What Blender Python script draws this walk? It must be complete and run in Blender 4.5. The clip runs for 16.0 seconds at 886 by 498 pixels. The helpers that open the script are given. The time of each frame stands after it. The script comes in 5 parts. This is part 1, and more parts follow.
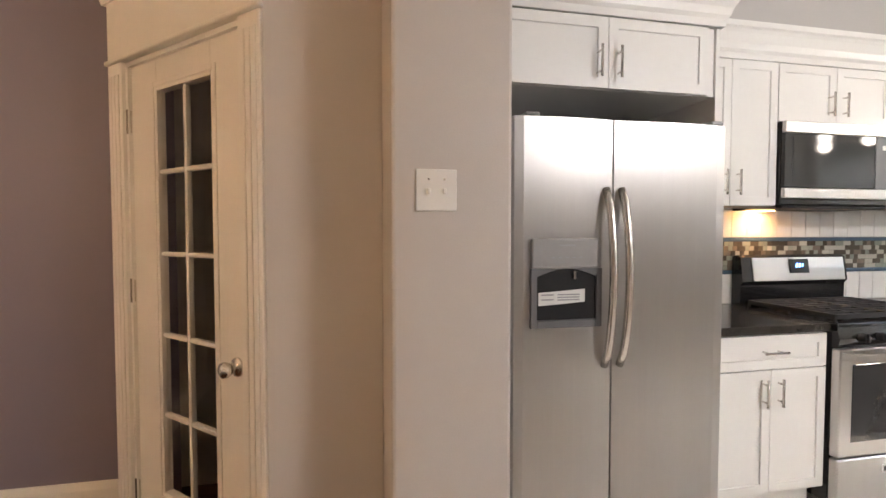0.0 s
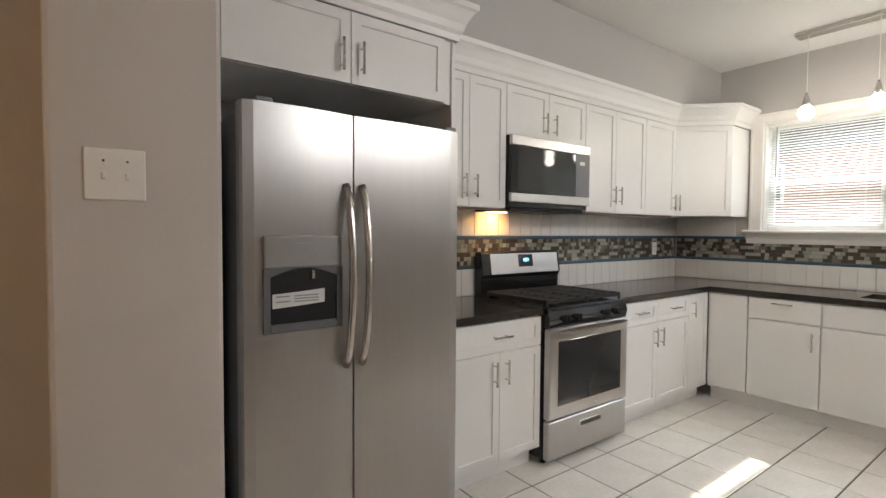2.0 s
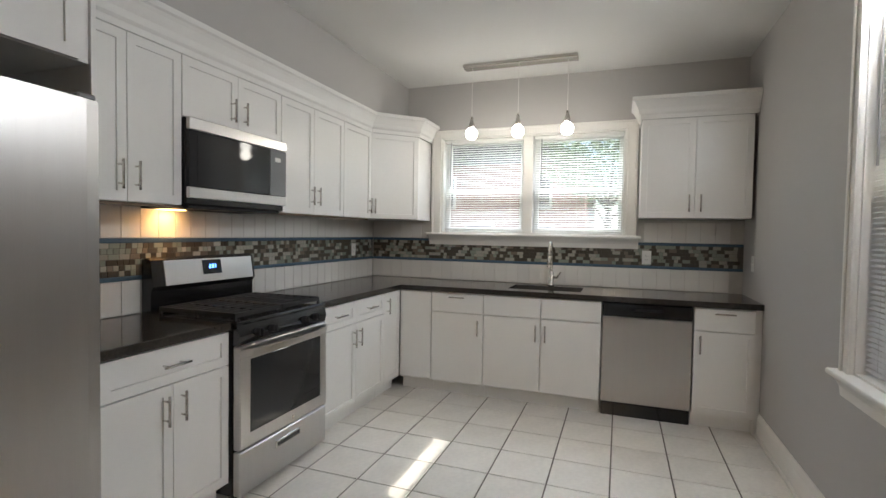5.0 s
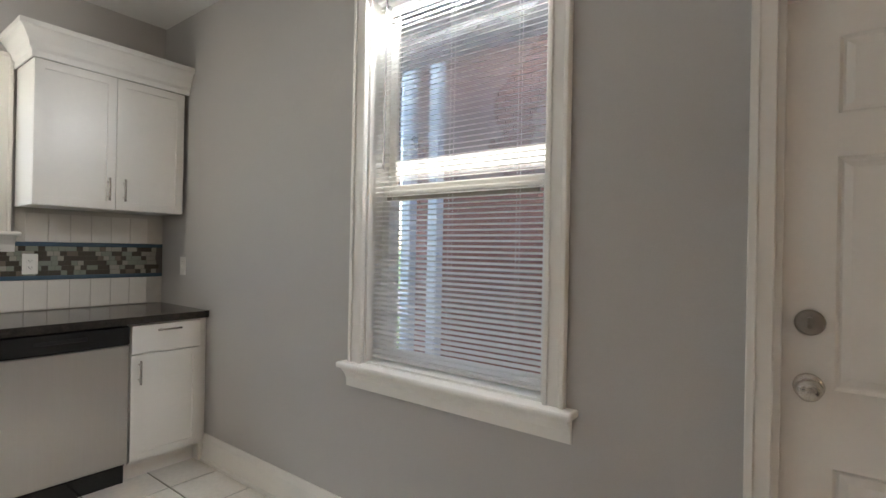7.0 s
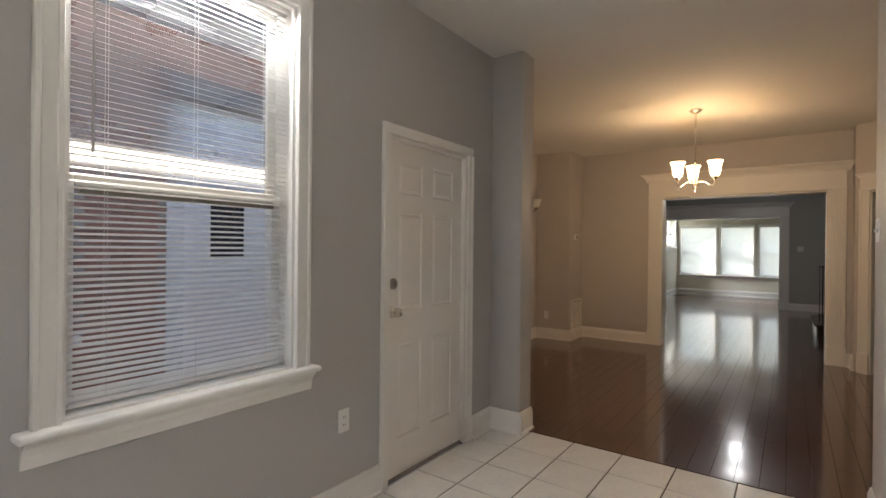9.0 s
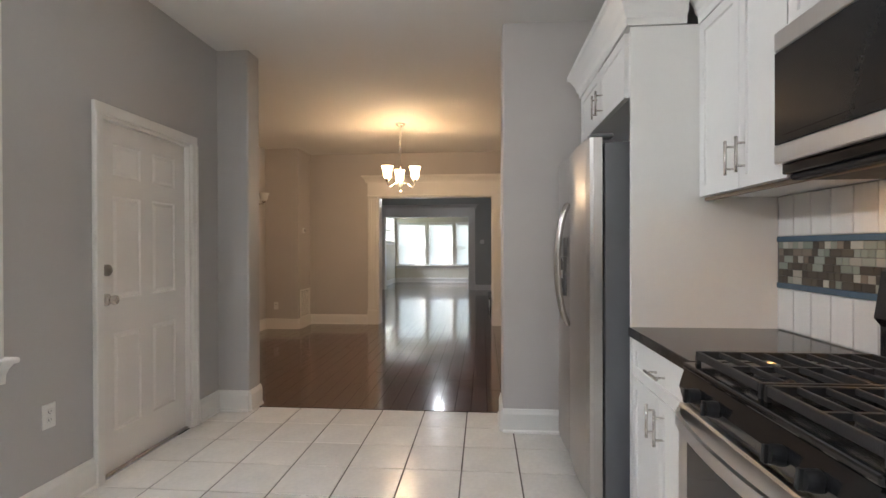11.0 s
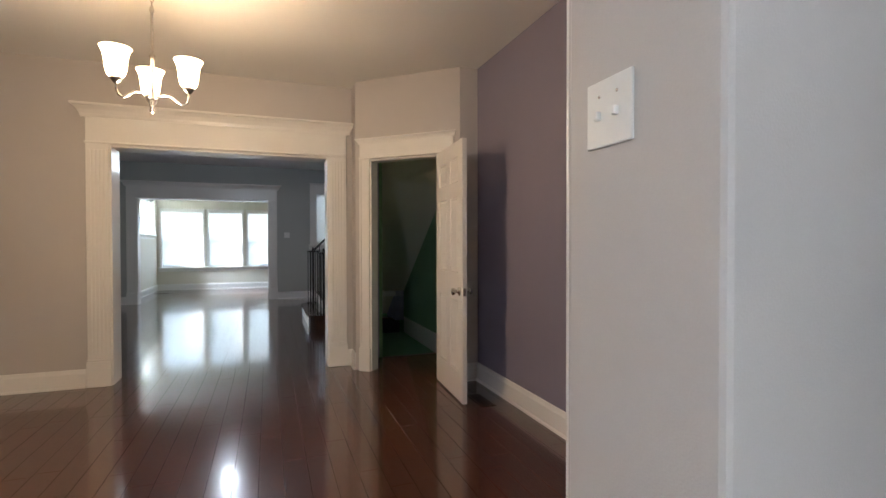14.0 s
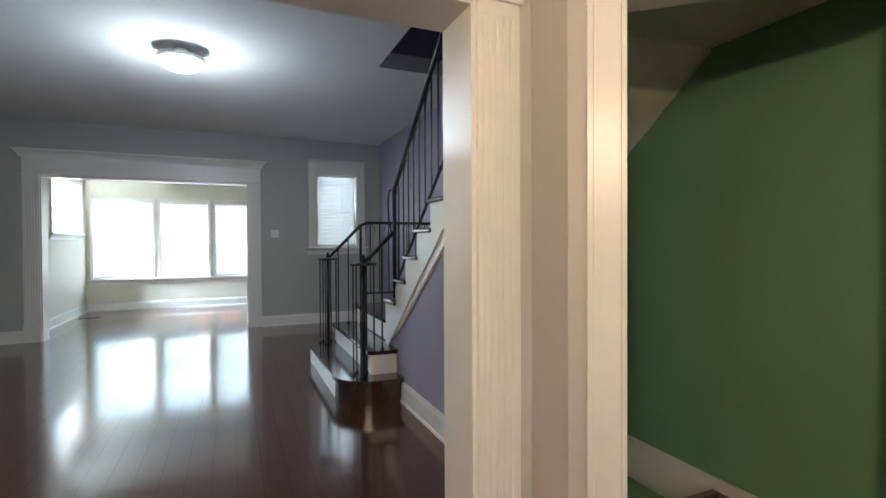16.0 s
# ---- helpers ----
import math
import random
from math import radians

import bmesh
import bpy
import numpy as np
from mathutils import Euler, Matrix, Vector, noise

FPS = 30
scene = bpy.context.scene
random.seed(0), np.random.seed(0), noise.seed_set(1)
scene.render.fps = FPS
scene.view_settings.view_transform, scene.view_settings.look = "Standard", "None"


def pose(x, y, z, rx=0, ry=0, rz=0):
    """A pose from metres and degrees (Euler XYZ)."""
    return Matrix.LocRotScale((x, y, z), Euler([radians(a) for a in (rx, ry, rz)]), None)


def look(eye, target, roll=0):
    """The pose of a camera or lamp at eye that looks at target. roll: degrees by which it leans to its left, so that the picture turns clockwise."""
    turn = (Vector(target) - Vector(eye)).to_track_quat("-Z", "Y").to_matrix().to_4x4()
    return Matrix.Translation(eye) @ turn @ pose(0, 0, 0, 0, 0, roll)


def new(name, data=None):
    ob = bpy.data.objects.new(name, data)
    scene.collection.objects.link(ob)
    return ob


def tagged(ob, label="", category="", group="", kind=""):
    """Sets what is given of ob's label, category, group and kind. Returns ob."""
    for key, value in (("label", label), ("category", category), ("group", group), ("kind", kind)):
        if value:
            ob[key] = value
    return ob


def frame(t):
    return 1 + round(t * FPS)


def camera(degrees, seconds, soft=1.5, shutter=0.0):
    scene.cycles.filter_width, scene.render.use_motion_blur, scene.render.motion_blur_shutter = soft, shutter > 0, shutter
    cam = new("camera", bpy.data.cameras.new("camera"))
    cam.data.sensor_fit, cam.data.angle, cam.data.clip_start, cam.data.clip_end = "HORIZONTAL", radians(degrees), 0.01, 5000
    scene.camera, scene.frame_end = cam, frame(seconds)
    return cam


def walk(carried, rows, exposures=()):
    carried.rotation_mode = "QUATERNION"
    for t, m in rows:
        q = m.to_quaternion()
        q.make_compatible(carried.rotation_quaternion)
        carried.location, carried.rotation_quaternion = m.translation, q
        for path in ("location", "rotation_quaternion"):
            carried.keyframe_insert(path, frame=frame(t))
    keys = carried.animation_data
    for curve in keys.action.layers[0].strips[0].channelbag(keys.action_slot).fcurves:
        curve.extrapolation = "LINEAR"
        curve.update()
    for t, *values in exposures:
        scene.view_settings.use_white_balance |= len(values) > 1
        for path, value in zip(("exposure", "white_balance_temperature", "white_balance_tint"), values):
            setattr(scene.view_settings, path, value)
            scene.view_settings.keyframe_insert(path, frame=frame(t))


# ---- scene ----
cam = camera(84.7, 16.0)
PATH = [
    (0, (0.012, 0.185, 1.357), (0.43, 2.139, 1.283), 0.0),
    (0.5, (0.066, 0.18, 1.363), (0.715, 2.069, 1.283), 0.2),
    (1, (0.119, 0.182, 1.352), (0.965, 1.993, 1.276), 0.2),
    (1.5, (0.168, 0.201, 1.35), (1.198, 1.914, 1.275), 0.3),
    (2, (0.221, 0.196, 1.349), (1.41, 1.802, 1.275), 0.4),
    (2.5, (0.277, 0.187, 1.356), (1.616, 1.671, 1.278), 0.4),
    (3, (0.322, 0.164, 1.365), (1.799, 1.51, 1.287), 0.6),
    (5.3, (0.458, 0.336, 1.373), (2.401, 0.806, 1.306), 0.9),
    (5.5, (0.481, 0.389, 1.373), (2.458, 0.68, 1.306), 0.9),
    (6, (0.646, 0.626, 1.347), (2.622, 0.317, 1.3), 1.1),
    (6.5, (0.936, 0.773, 1.321), (2.714, -0.144, 1.304), 1.1),
    (7, (1.345, 0.878, 1.318), (2.542, -0.724, 1.321), 1.1),
    (7.5, (1.88, 1.005, 1.335), (2.18, -0.972, 1.326), 1.0),
    (8, (2.467, 1.122, 1.378), (1.877, -0.789, 1.345), 0.9),
    (8.5, (3.047, 1.194, 1.365), (1.802, -0.371, 1.349), 1.0),
    (9, (3.466, 1.194, 1.365), (1.84, 0.031, 1.359), 0.6),
    (9.5, (3.761, 1.257, 1.372), (1.948, 0.414, 1.36), 0.5),
    (10, (3.874, 1.38, 1.33), (1.978, 0.745, 1.32), 0.1),
    (10.2, (3.91, 1.415, 1.325), (1.988, 0.866, 1.313), 0.1),
    (12.3, (3.488, 1.368, 1.197), (1.523, 1.741, 1.178), -0.3),
    (12.5, (3.24, 1.305, 1.211), (1.285, 1.728, 1.186), -0.1),
    (13, (2.56, 1.144, 1.246), (0.624, 1.644, 1.215), -0.0),
    (13.5, (1.762, 1.045, 1.247), (-0.15, 1.633, 1.209), -0.3),
    (14, (0.979, 0.986, 1.247), (-0.903, 1.662, 1.22), -0.1),
    (14.5, (0.134, 0.955, 1.245), (-1.716, 1.714, 1.211), -0.2),
    (15, (-0.742, 0.892, 1.248), (-2.582, 1.674, 1.218), -0.1),
    (15.5, (-1.625, 0.809, 1.283), (-3.462, 1.598, 1.248), -0.2),
    (16, (-2.494, 0.788, 1.265), (-4.331, 1.579, 1.239), -0.3),
]
LIGHT = [(0, 4.0, 6900, 15), (1.5, 3.4, 6800, 12), (3, 3.15, 6700, 10), (5.5, 2.85, 6400, 9), (6.5, 2.9, 6400, 10), (7, 3.2, 6500, 9), (7.5, 3.3, 6500, 9), (8.5, 3.25, 6700, 10), (9, 3.1, 6700, 11), (10, 3.2, 6600, 12), (12.5, 3.75, 5800, 8), (14, 3.9, 5700, 8), (14.5, 4.25, 5300, 5), (15.5, 4.4, 5400, 4), (16, 4.5, 5600, 4)]
walk(cam, [(t, look(eye, target, roll)) for t, eye, target, roll in PATH], LIGHT)

# ---- world, sun, lamps' scale ----
SUN_DIR = Vector((0.34, 1.28, -1.0)).normalized()
world = bpy.data.worlds.new("world")
scene.world = world
world.use_nodes = True
_n = world.node_tree.nodes
_sky = _n.new("ShaderNodeTexSky")
_sky.sky_type, _sky.sun_disc = "NISHITA", False
_sky.sun_elevation = math.asin(-SUN_DIR.z)
_sky.sun_rotation = math.atan2(-SUN_DIR.x, -SUN_DIR.y)
world.node_tree.links.new(_sky.outputs[0], _n["Background"].inputs[0])
_n["Background"].inputs[1].default_value = 0.085
_sun = bpy.data.lights.new("sun", "SUN")
_sun.energy, _sun.angle, _sun.color = 2.0, radians(0.6), (1.0, 0.93, 0.82)
new("sun", _sun).matrix_world = look((0, -20, 20), Vector((0, -20, 20)) + SUN_DIR)


def lamp(name, kind, at, watts, colour, size=0.05, target=None, size_y=None, spread=180):
    d = bpy.data.lights.new(name, kind)
    d.energy, d.color = watts, colour
    if kind == "AREA":
        d.shape = "RECTANGLE"
        d.size, d.size_y = size, size_y or size
        d.spread = radians(spread)
    else:
        d.shadow_soft_size = size
    o = new(name, d)
    o.matrix_world = look(at, target) if target else Matrix.Translation(at)
    return o


WARM, WHITE, COOL = (1.0, 0.6, 0.28), (1.0, 0.93, 0.82), (0.9, 0.96, 1.0)
SKYLIGHT = (0.86, 0.94, 1.0)
# sky light that comes in at the openings
lamp("sky_light_east", "AREA", (5.9, 1.09, 3.3), 9, SKYLIGHT, 2.2, (4.3, 1.09, 1.2), 0.9, 90)
lamp("sky_light_south", "AREA", (2.49, -2.25, 3.95), 70, SKYLIGHT, 2.6, (2.49, 0.0, 1.3), 0.9, 70)
lamp("sky_light_south_head", "AREA", (2.49, -0.672, 2.365), 3.3, (0.95, 0.97, 1.0), 0.84, (2.49, 1.6, 0.9), 0.15)
lamp("sky_light_front", "AREA", (-13.62, 0.3, 1.35), 3.0, (0.96, 0.98, 1.0), 4.0, (-10, 0.25, 1.2), 1.5)
lamp("sky_light_front_side", "AREA", (-12.4, -3.3, 3.4), 22, SKYLIGHT, 1.8, (-12.4, -1.0, 1.4), 1.0, 70)
lamp("sky_light_stairs", "AREA", (-10.7, 2.32, 1.8), 0.45, SKYLIGHT, 0.64, (-8, 2.32, 1.2), 1.15)

# ---- materials ----


def mat(name, colour, rough=0.5, metal=0.0, vary=0.06, scale=6.0, grain=120.0, bump=0.05, spec=0.5, coat=0.0, stretch=(1, 1, 1), obvary=0.0, dark=None, rvar=0.15):
    m = bpy.data.materials.new(name)
    m.use_nodes = True
    nt = m.node_tree
    b = nt.nodes["Principled BSDF"]
    L = nt.links.new
    co = nt.nodes.new("ShaderNodeTexCoord")
    mp = nt.nodes.new("ShaderNodeMapping")
    mp.inputs["Scale"].default_value = stretch
    L(co.outputs["Object"], mp.inputs[0])
    n1 = nt.nodes.new("ShaderNodeTexNoise")
    n1.inputs["Scale"].default_value, n1.inputs["Detail"].default_value = scale, 5
    n2 = nt.nodes.new("ShaderNodeTexNoise")
    n2.inputs["Scale"].default_value, n2.inputs["Detail"].default_value = grain, 3
    L(mp.outputs[0], n1.inputs[0]), L(mp.outputs[0], n2.inputs[0])
    mul = nt.nodes.new("ShaderNodeMath")
    mul.operation = "ADD"
    L(n1.outputs[0], mul.inputs[0]), L(n2.outputs[0], mul.inputs[1])
    rng = nt.nodes.new("ShaderNodeMapRange")
    rng.inputs["From Min"].default_value, rng.inputs["From Max"].default_value = 0.6, 1.4
    L(mul.outputs[0], rng.inputs[0])
    mix = nt.nodes.new("ShaderNodeMix")
    mix.data_type = "RGBA"
    c = Vector(colour)
    lo = Vector(dark) if dark else c * (1 - vary)
    hi = c * (1 + vary)
    mix.inputs["A"].default_value, mix.inputs["B"].default_value = (*lo, 1), (*[min(v, 0.95) for v in hi], 1)
    L(rng.outputs[0], mix.inputs["Factor"])
    out = mix.outputs["Result"]
    if obvary:
        inf = nt.nodes.new("ShaderNodeObjectInfo")
        r2 = nt.nodes.new("ShaderNodeMapRange")
        r2.inputs["To Min"].default_value, r2.inputs["To Max"].default_value = 1 - obvary, 1 + obvary
        L(inf.outputs["Random"], r2.inputs[0])
        hsv = nt.nodes.new("ShaderNodeHueSaturation")
        L(r2.outputs[0], hsv.inputs["Value"]), L(out, hsv.inputs["Color"])
        out = hsv.outputs[0]
    L(out, b.inputs["Base Color"])
    rr = nt.nodes.new("ShaderNodeMapRange")
    rr.inputs["To Min"].default_value, rr.inputs["To Max"].default_value = max(rough * (1 - rvar), 0.02), min(rough * (1 + rvar), 1)
    L(n1.outputs[0], rr.inputs[0]), L(rr.outputs[0], b.inputs["Roughness"])
    b.inputs["Metallic"].default_value = metal
    b.inputs["Specular IOR Level"].default_value = spec
    b.inputs["Coat Weight"].default_value = coat
    b.inputs["Coat Roughness"].default_value = 0.08
    if bump:
        bp = nt.nodes.new("ShaderNodeBump")
        bp.inputs["Strength"].default_value, bp.inputs["Distance"].default_value = bump, 0.004
        L(n2.outputs[0], bp.inputs["Height"]), L(bp.outputs[0], b.inputs["Normal"])
    return m


def glow(name, colour, strength):
    m = bpy.data.materials.new(name)
    m.use_nodes = True
    b = m.node_tree.nodes["Principled BSDF"]
    b.inputs["Base Color"].default_value = (0.9, 0.88, 0.85, 1)
    b.inputs["Roughness"].default_value = 0.3
    b.inputs["Emission Color"].default_value = (*colour, 1)
    b.inputs["Emission Strength"].default_value = strength
    return m


def glass(name, rough=0.02, tint=(1, 1, 1)):
    m = bpy.data.materials.new(name)
    m.use_nodes = True
    nt = m.node_tree
    nt.nodes.remove(nt.nodes["Principled BSDF"])
    t, g, f, x = (nt.nodes.new("ShaderNode" + k) for k in ("BsdfTransparent", "BsdfGlossy", "LayerWeight", "MixShader"))
    p, q = nt.nodes.new("ShaderNodeMath"), nt.nodes.new("ShaderNodeMath")
    p.operation, q.operation = "POWER", "MULTIPLY_ADD"
    p.inputs[1].default_value, q.inputs[1].default_value, q.inputs[2].default_value = 5.0, 0.8, 0.04
    t.inputs[0].default_value = (*tint, 1)
    g.inputs["Roughness"].default_value = rough
    f.inputs[0].default_value = 0.5
    L = nt.links.new
    L(f.outputs["Facing"], p.inputs[0]), L(p.outputs[0], q.inputs[0])
    L(q.outputs[0], x.inputs[0]), L(t.outputs[0], x.inputs[1]), L(g.outputs[0], x.inputs[2])
    L(x.outputs[0], nt.nodes["Material Output"].inputs[0])
    return m


GREY = mat("grey_wall_paint", (0.47, 0.455, 0.44), 0.55, vary=0.03, scale=1.5, grain=240, bump=0.12, spec=0.3)
BEIGE = mat("beige_grey_wall_paint", (0.545, 0.51, 0.485), 0.55, vary=0.03, scale=1.5, grain=240, bump=0.12, spec=0.3)
SLATE = mat("slate_grey_wall_paint", (0.46, 0.465, 0.435), 0.5, vary=0.03, scale=1.5, grain=240, bump=0.12, spec=0.3)
PURPLE = mat("purple_wall_paint", (0.25, 0.222, 0.28), 0.5, vary=0.03, scale=1.5, grain=240, bump=0.12, spec=0.3)
LILAC = mat("lilac_wall_paint", (0.36, 0.34, 0.45), 0.5, vary=0.03, scale=1.5, grain=240, bump=0.12, spec=0.3)
GREEN = mat("green_wall_paint", (0.19, 0.34, 0.19), 0.6, vary=0.06, scale=1.5, grain=240, bump=0.12, spec=0.3)
CREAM = mat("cream_wall_paint", (0.72, 0.68, 0.58), 0.55, vary=0.03, scale=1.5, grain=240, bump=0.1, spec=0.3)
CEIL = mat("ceiling_paint", (0.74, 0.73, 0.71), 0.8, vary=0.03, scale=1.2, grain=200, bump=0.1, spec=0.2)
TRIM = mat("white_gloss_trim", (0.80, 0.78, 0.74), 0.3, vary=0.02, scale=4, grain=60, bump=0.03)
CAB = mat("white_cabinet_lacquer", (0.80, 0.79, 0.765), 0.32, vary=0.015, scale=3, grain=50, bump=0.015)
DKSTRIP = mat("dark_brown_grain", (0.22, 0.16, 0.11), 0.6, vary=0.2, scale=8, stretch=(1, 1, 6))
DOORP = mat("white_door_paint", (0.79, 0.76, 0.72), 0.35, vary=0.02, scale=3, grain=70, bump=0.05)
STEEL = mat("brushed_steel", (0.52, 0.505, 0.49), 0.40, 1.0, vary=0.03, scale=1.0, grain=16, bump=0.0, stretch=(28, 28, 0.5), rvar=0.04)
STEELH = mat("brushed_steel_level", (0.58, 0.565, 0.55), 0.32, 1.0, vary=0.03, scale=1.0, grain=16, bump=0.0, stretch=(28, 28, 0.5), rvar=0.04)
for _m in (STEEL, STEELH):
    _m.node_tree.nodes["Principled BSDF"].inputs["Anisotropic"].default_value = 0.75
NICKEL = mat("satin_nickel", (0.62, 0.59, 0.55), 0.25, 1.0, vary=0.04, scale=12, bump=0.02)
DARKNI = mat("dark_nickel", (0.30, 0.27, 0.24), 0.3, 1.0, vary=0.05, scale=12, bump=0.02)
FSIDE = mat("fridge_side_grey", (0.16, 0.165, 0.175), 0.45, vary=0.04, scale=20, grain=300, bump=0.12)
BLACK = mat("black_enamel", (0.012, 0.012, 0.013), 0.12, vary=0.1, scale=6, bump=0.02)
IRON = mat("cast_iron", (0.018, 0.018, 0.019), 0.55, vary=0.2, scale=30, grain=300, bump=0.3)
WIRON = mat("wrought_iron_black", (0.012, 0.011, 0.011), 0.35, vary=0.2, scale=30, grain=200, bump=0.2)
RUBBER = mat("black_plastic", (0.02, 0.02, 0.021), 0.5, vary=0.1, scale=20, spec=0.2)
PEWTER = mat("pewter_plastic", (0.34, 0.33, 0.32), 0.32, 0.6, vary=0.04, scale=20, bump=0.0)
WAND = mat("grey_clear_plastic", (0.36, 0.35, 0.34), 0.25, vary=0.05, scale=20)
GREYP = mat("grey_plastic", (0.14, 0.14, 0.145), 0.4, vary=0.05, scale=20)
WHITEP = mat("white_plastic", (0.78, 0.77, 0.74), 0.3, vary=0.02, scale=20, bump=0.0)
BLKGLASS = mat("black_glass", (0.02, 0.021, 0.023), 0.05, vary=0.05, scale=4, bump=0.0, spec=0.38)
GRANITE = mat("black_granite", (0.032, 0.028, 0.025), 0.10, vary=0.7, scale=60, grain=260, bump=0.0, dark=(0.008, 0.007, 0.006))
FTILE = mat("cream_floor_tile", (0.77, 0.74, 0.69), 0.22, vary=0.08, scale=7, grain=40, bump=0.03, obvary=0.05)
GROUT = mat("floor_grout", (0.10, 0.085, 0.07), 0.8, vary=0.15, scale=20, bump=0.2)
WTILE = mat("white_wall_tile", (0.72, 0.70, 0.665), 0.13, vary=0.03, scale=5, bump=0.01, obvary=0.03)
WGROUT = mat("wall_grout", (0.55, 0.53, 0.49), 0.8, vary=0.1, scale=20)
NAVY = mat("blue_glass_liner", (0.07, 0.115, 0.165), 0.12, vary=0.1, scale=10, bump=0.0)
MGROUT = mat("mosaic_grout", (0.10, 0.09, 0.08), 0.8, vary=0.1, scale=20)
MOS = [mat("mosaic_brown", (0.075, 0.064, 0.05), 0.15, obvary=0.3, bump=0.02), mat("mosaic_taupe", (0.17, 0.14, 0.11), 0.18, obvary=0.25, bump=0.02),
       mat("mosaic_pale", (0.38, 0.365, 0.31), 0.18, obvary=0.2, bump=0.02), mat("mosaic_green", (0.24, 0.26, 0.22), 0.12, obvary=0.2, bump=0.02)]
PLANK = mat("dark_stained_floorboard", (0.078, 0.029, 0.017), 0.17, vary=0.35, scale=5, grain=45, bump=0.03, coat=0.6, stretch=(0.5, 9, 1), obvary=0.13, spec=0.5)
DARKW = mat("dark_stair_tread", (0.035, 0.018, 0.012), 0.15, vary=0.3, scale=5, grain=40, bump=0.02, coat=0.4, stretch=(0.5, 8, 1))
UNDER = mat("dark_subfloor", (0.012, 0.008, 0.006), 0.7)
SLAT = mat("white_blind_slat", (0.82, 0.81, 0.79), 0.4, vary=0.01, scale=5, bump=0.0)
_nt = SLAT.node_tree
_tr, _mx = _nt.nodes.new("ShaderNodeBsdfTranslucent"), _nt.nodes.new("ShaderNodeMixShader")
_tr.inputs[0].default_value = (0.85, 0.85, 0.83, 1)
_mx.inputs[0].default_value = 0.3
_nt.links.new(_nt.nodes["Principled BSDF"].outputs[0], _mx.inputs[1])
_nt.links.new(_tr.outputs[0], _mx.inputs[2])
_nt.links.new(_mx.outputs[0], _nt.nodes["Material Output"].inputs[0])
SHADE = glow("lit_frosted_glass", (1.0, 0.66, 0.33), 1.5)
BULB = glow("lit_white_globe", (1.0, 0.95, 0.86), 2.6)
DOME = glow("lit_dome_glass", (0.97, 0.98, 1.0), 1.6)
LED = glow("blue_clock_digits", (0.05, 0.2, 1.0), 1.5)
HOODL = glow("lit_hood_lamp", (1.0, 0.55, 0.2), 2.5)
CLEAR = glass("window_glass")


def hazy(name):
    """Window glass with a film of dust that the daylight catches."""
    m = glass(name)
    nt = m.node_tree
    out = nt.nodes["Material Output"]
    inner = out.inputs[0].links[0].from_socket
    tr, x, no, rg = (nt.nodes.new("ShaderNode" + k) for k in ("BsdfTranslucent", "MixShader", "TexNoise", "MapRange"))
    no.inputs["Scale"].default_value, no.inputs["Detail"].default_value = 3.0, 4
    rg.inputs["From Min"].default_value, rg.inputs["From Max"].default_value = 0.35, 0.7
    rg.inputs["To Min"].default_value, rg.inputs["To Max"].default_value = 0.26, 0.36
    co = nt.nodes.new("ShaderNodeTexCoord")
    L = nt.links.new
    L(co.outputs["Object"], no.inputs[0]), L(no.outputs[0], rg.inputs[0]), L(rg.outputs[0], x.inputs[0])
    L(inner, x.inputs[1]), L(tr.outputs[0], x.inputs[2]), L(x.outputs[0], out.inputs[0])
    return m


DUSTY = hazy("dusty_window_glass")
# the sky's reflection in the neighbour's panes, put into a flat lavender colour
SKYPANE = mat("lavender_sky_reflection", (0.36, 0.36, 0.44), 0.12, vary=0.1, scale=3, bump=0.0)
PAPER = mat("printed_paper", (0.72, 0.72, 0.70), 0.7, vary=0.02)
INK = mat("grey_print", (0.35, 0.35, 0.36), 0.7)
BRICK = mat("red_brick", (0.27, 0.13, 0.10), 0.8, vary=0.25, scale=9, grain=90, bump=0.3, obvary=0.28)
MORTAR = mat("mortar", (0.30, 0.27, 0.25), 0.9, vary=0.1, scale=20)
GRASS = mat("lawn", (0.07, 0.12, 0.03), 0.9, vary=0.4, scale=3, grain=60, bump=0.5)
CONC = mat("concrete", (0.36, 0.35, 0.33), 0.85, vary=0.1, scale=3)
ROOF = mat("roof_shingle", (0.10, 0.10, 0.11), 0.85, vary=0.2, scale=6)
LEAF = mat("leaves", (0.07, 0.13, 0.03), 0.6, vary=0.5, scale=4, grain=20)
BARK = mat("bark", (0.10, 0.075, 0.055), 0.9, vary=0.3, scale=10, bump=0.5)
REDB = mat("red_painted_boards", (0.36, 0.05, 0.04), 0.6, vary=0.15, scale=5)
REDP = mat("red_car_paint", (0.45, 0.02, 0.02), 0.2, coat=0.8, bump=0.0)
SIDING = mat("white_siding", (0.72, 0.73, 0.75), 0.6, vary=0.03, scale=3)

# ---- building helpers ----


def box(bm, x0, x1, y0, y1, z0, z1, bevel=0.0, seg=1):
    x0, x1 = min(x0, x1), max(x0, x1)
    y0, y1 = min(y0, y1), max(y0, y1)
    z0, z1 = min(z0, z1), max(z0, z1)
    r = bmesh.ops.create_cube(bm, size=1, matrix=Matrix.Translation(((x0 + x1) / 2, (y0 + y1) / 2, (z0 + z1) / 2)) @ Matrix.Diagonal((x1 - x0, y1 - y0, z1 - z0, 1)))
    if bevel:
        es = list({e for v in r["verts"] for e in v.link_edges})
        bmesh.ops.bevel(bm, geom=es, offset=min(bevel, 0.45 * min(x1 - x0, y1 - y0, z1 - z0)), segments=seg, affect="EDGES", profile=0.5)
    return bm


def B(*a, **k):
    return box(bmesh.new(), *a, **k)


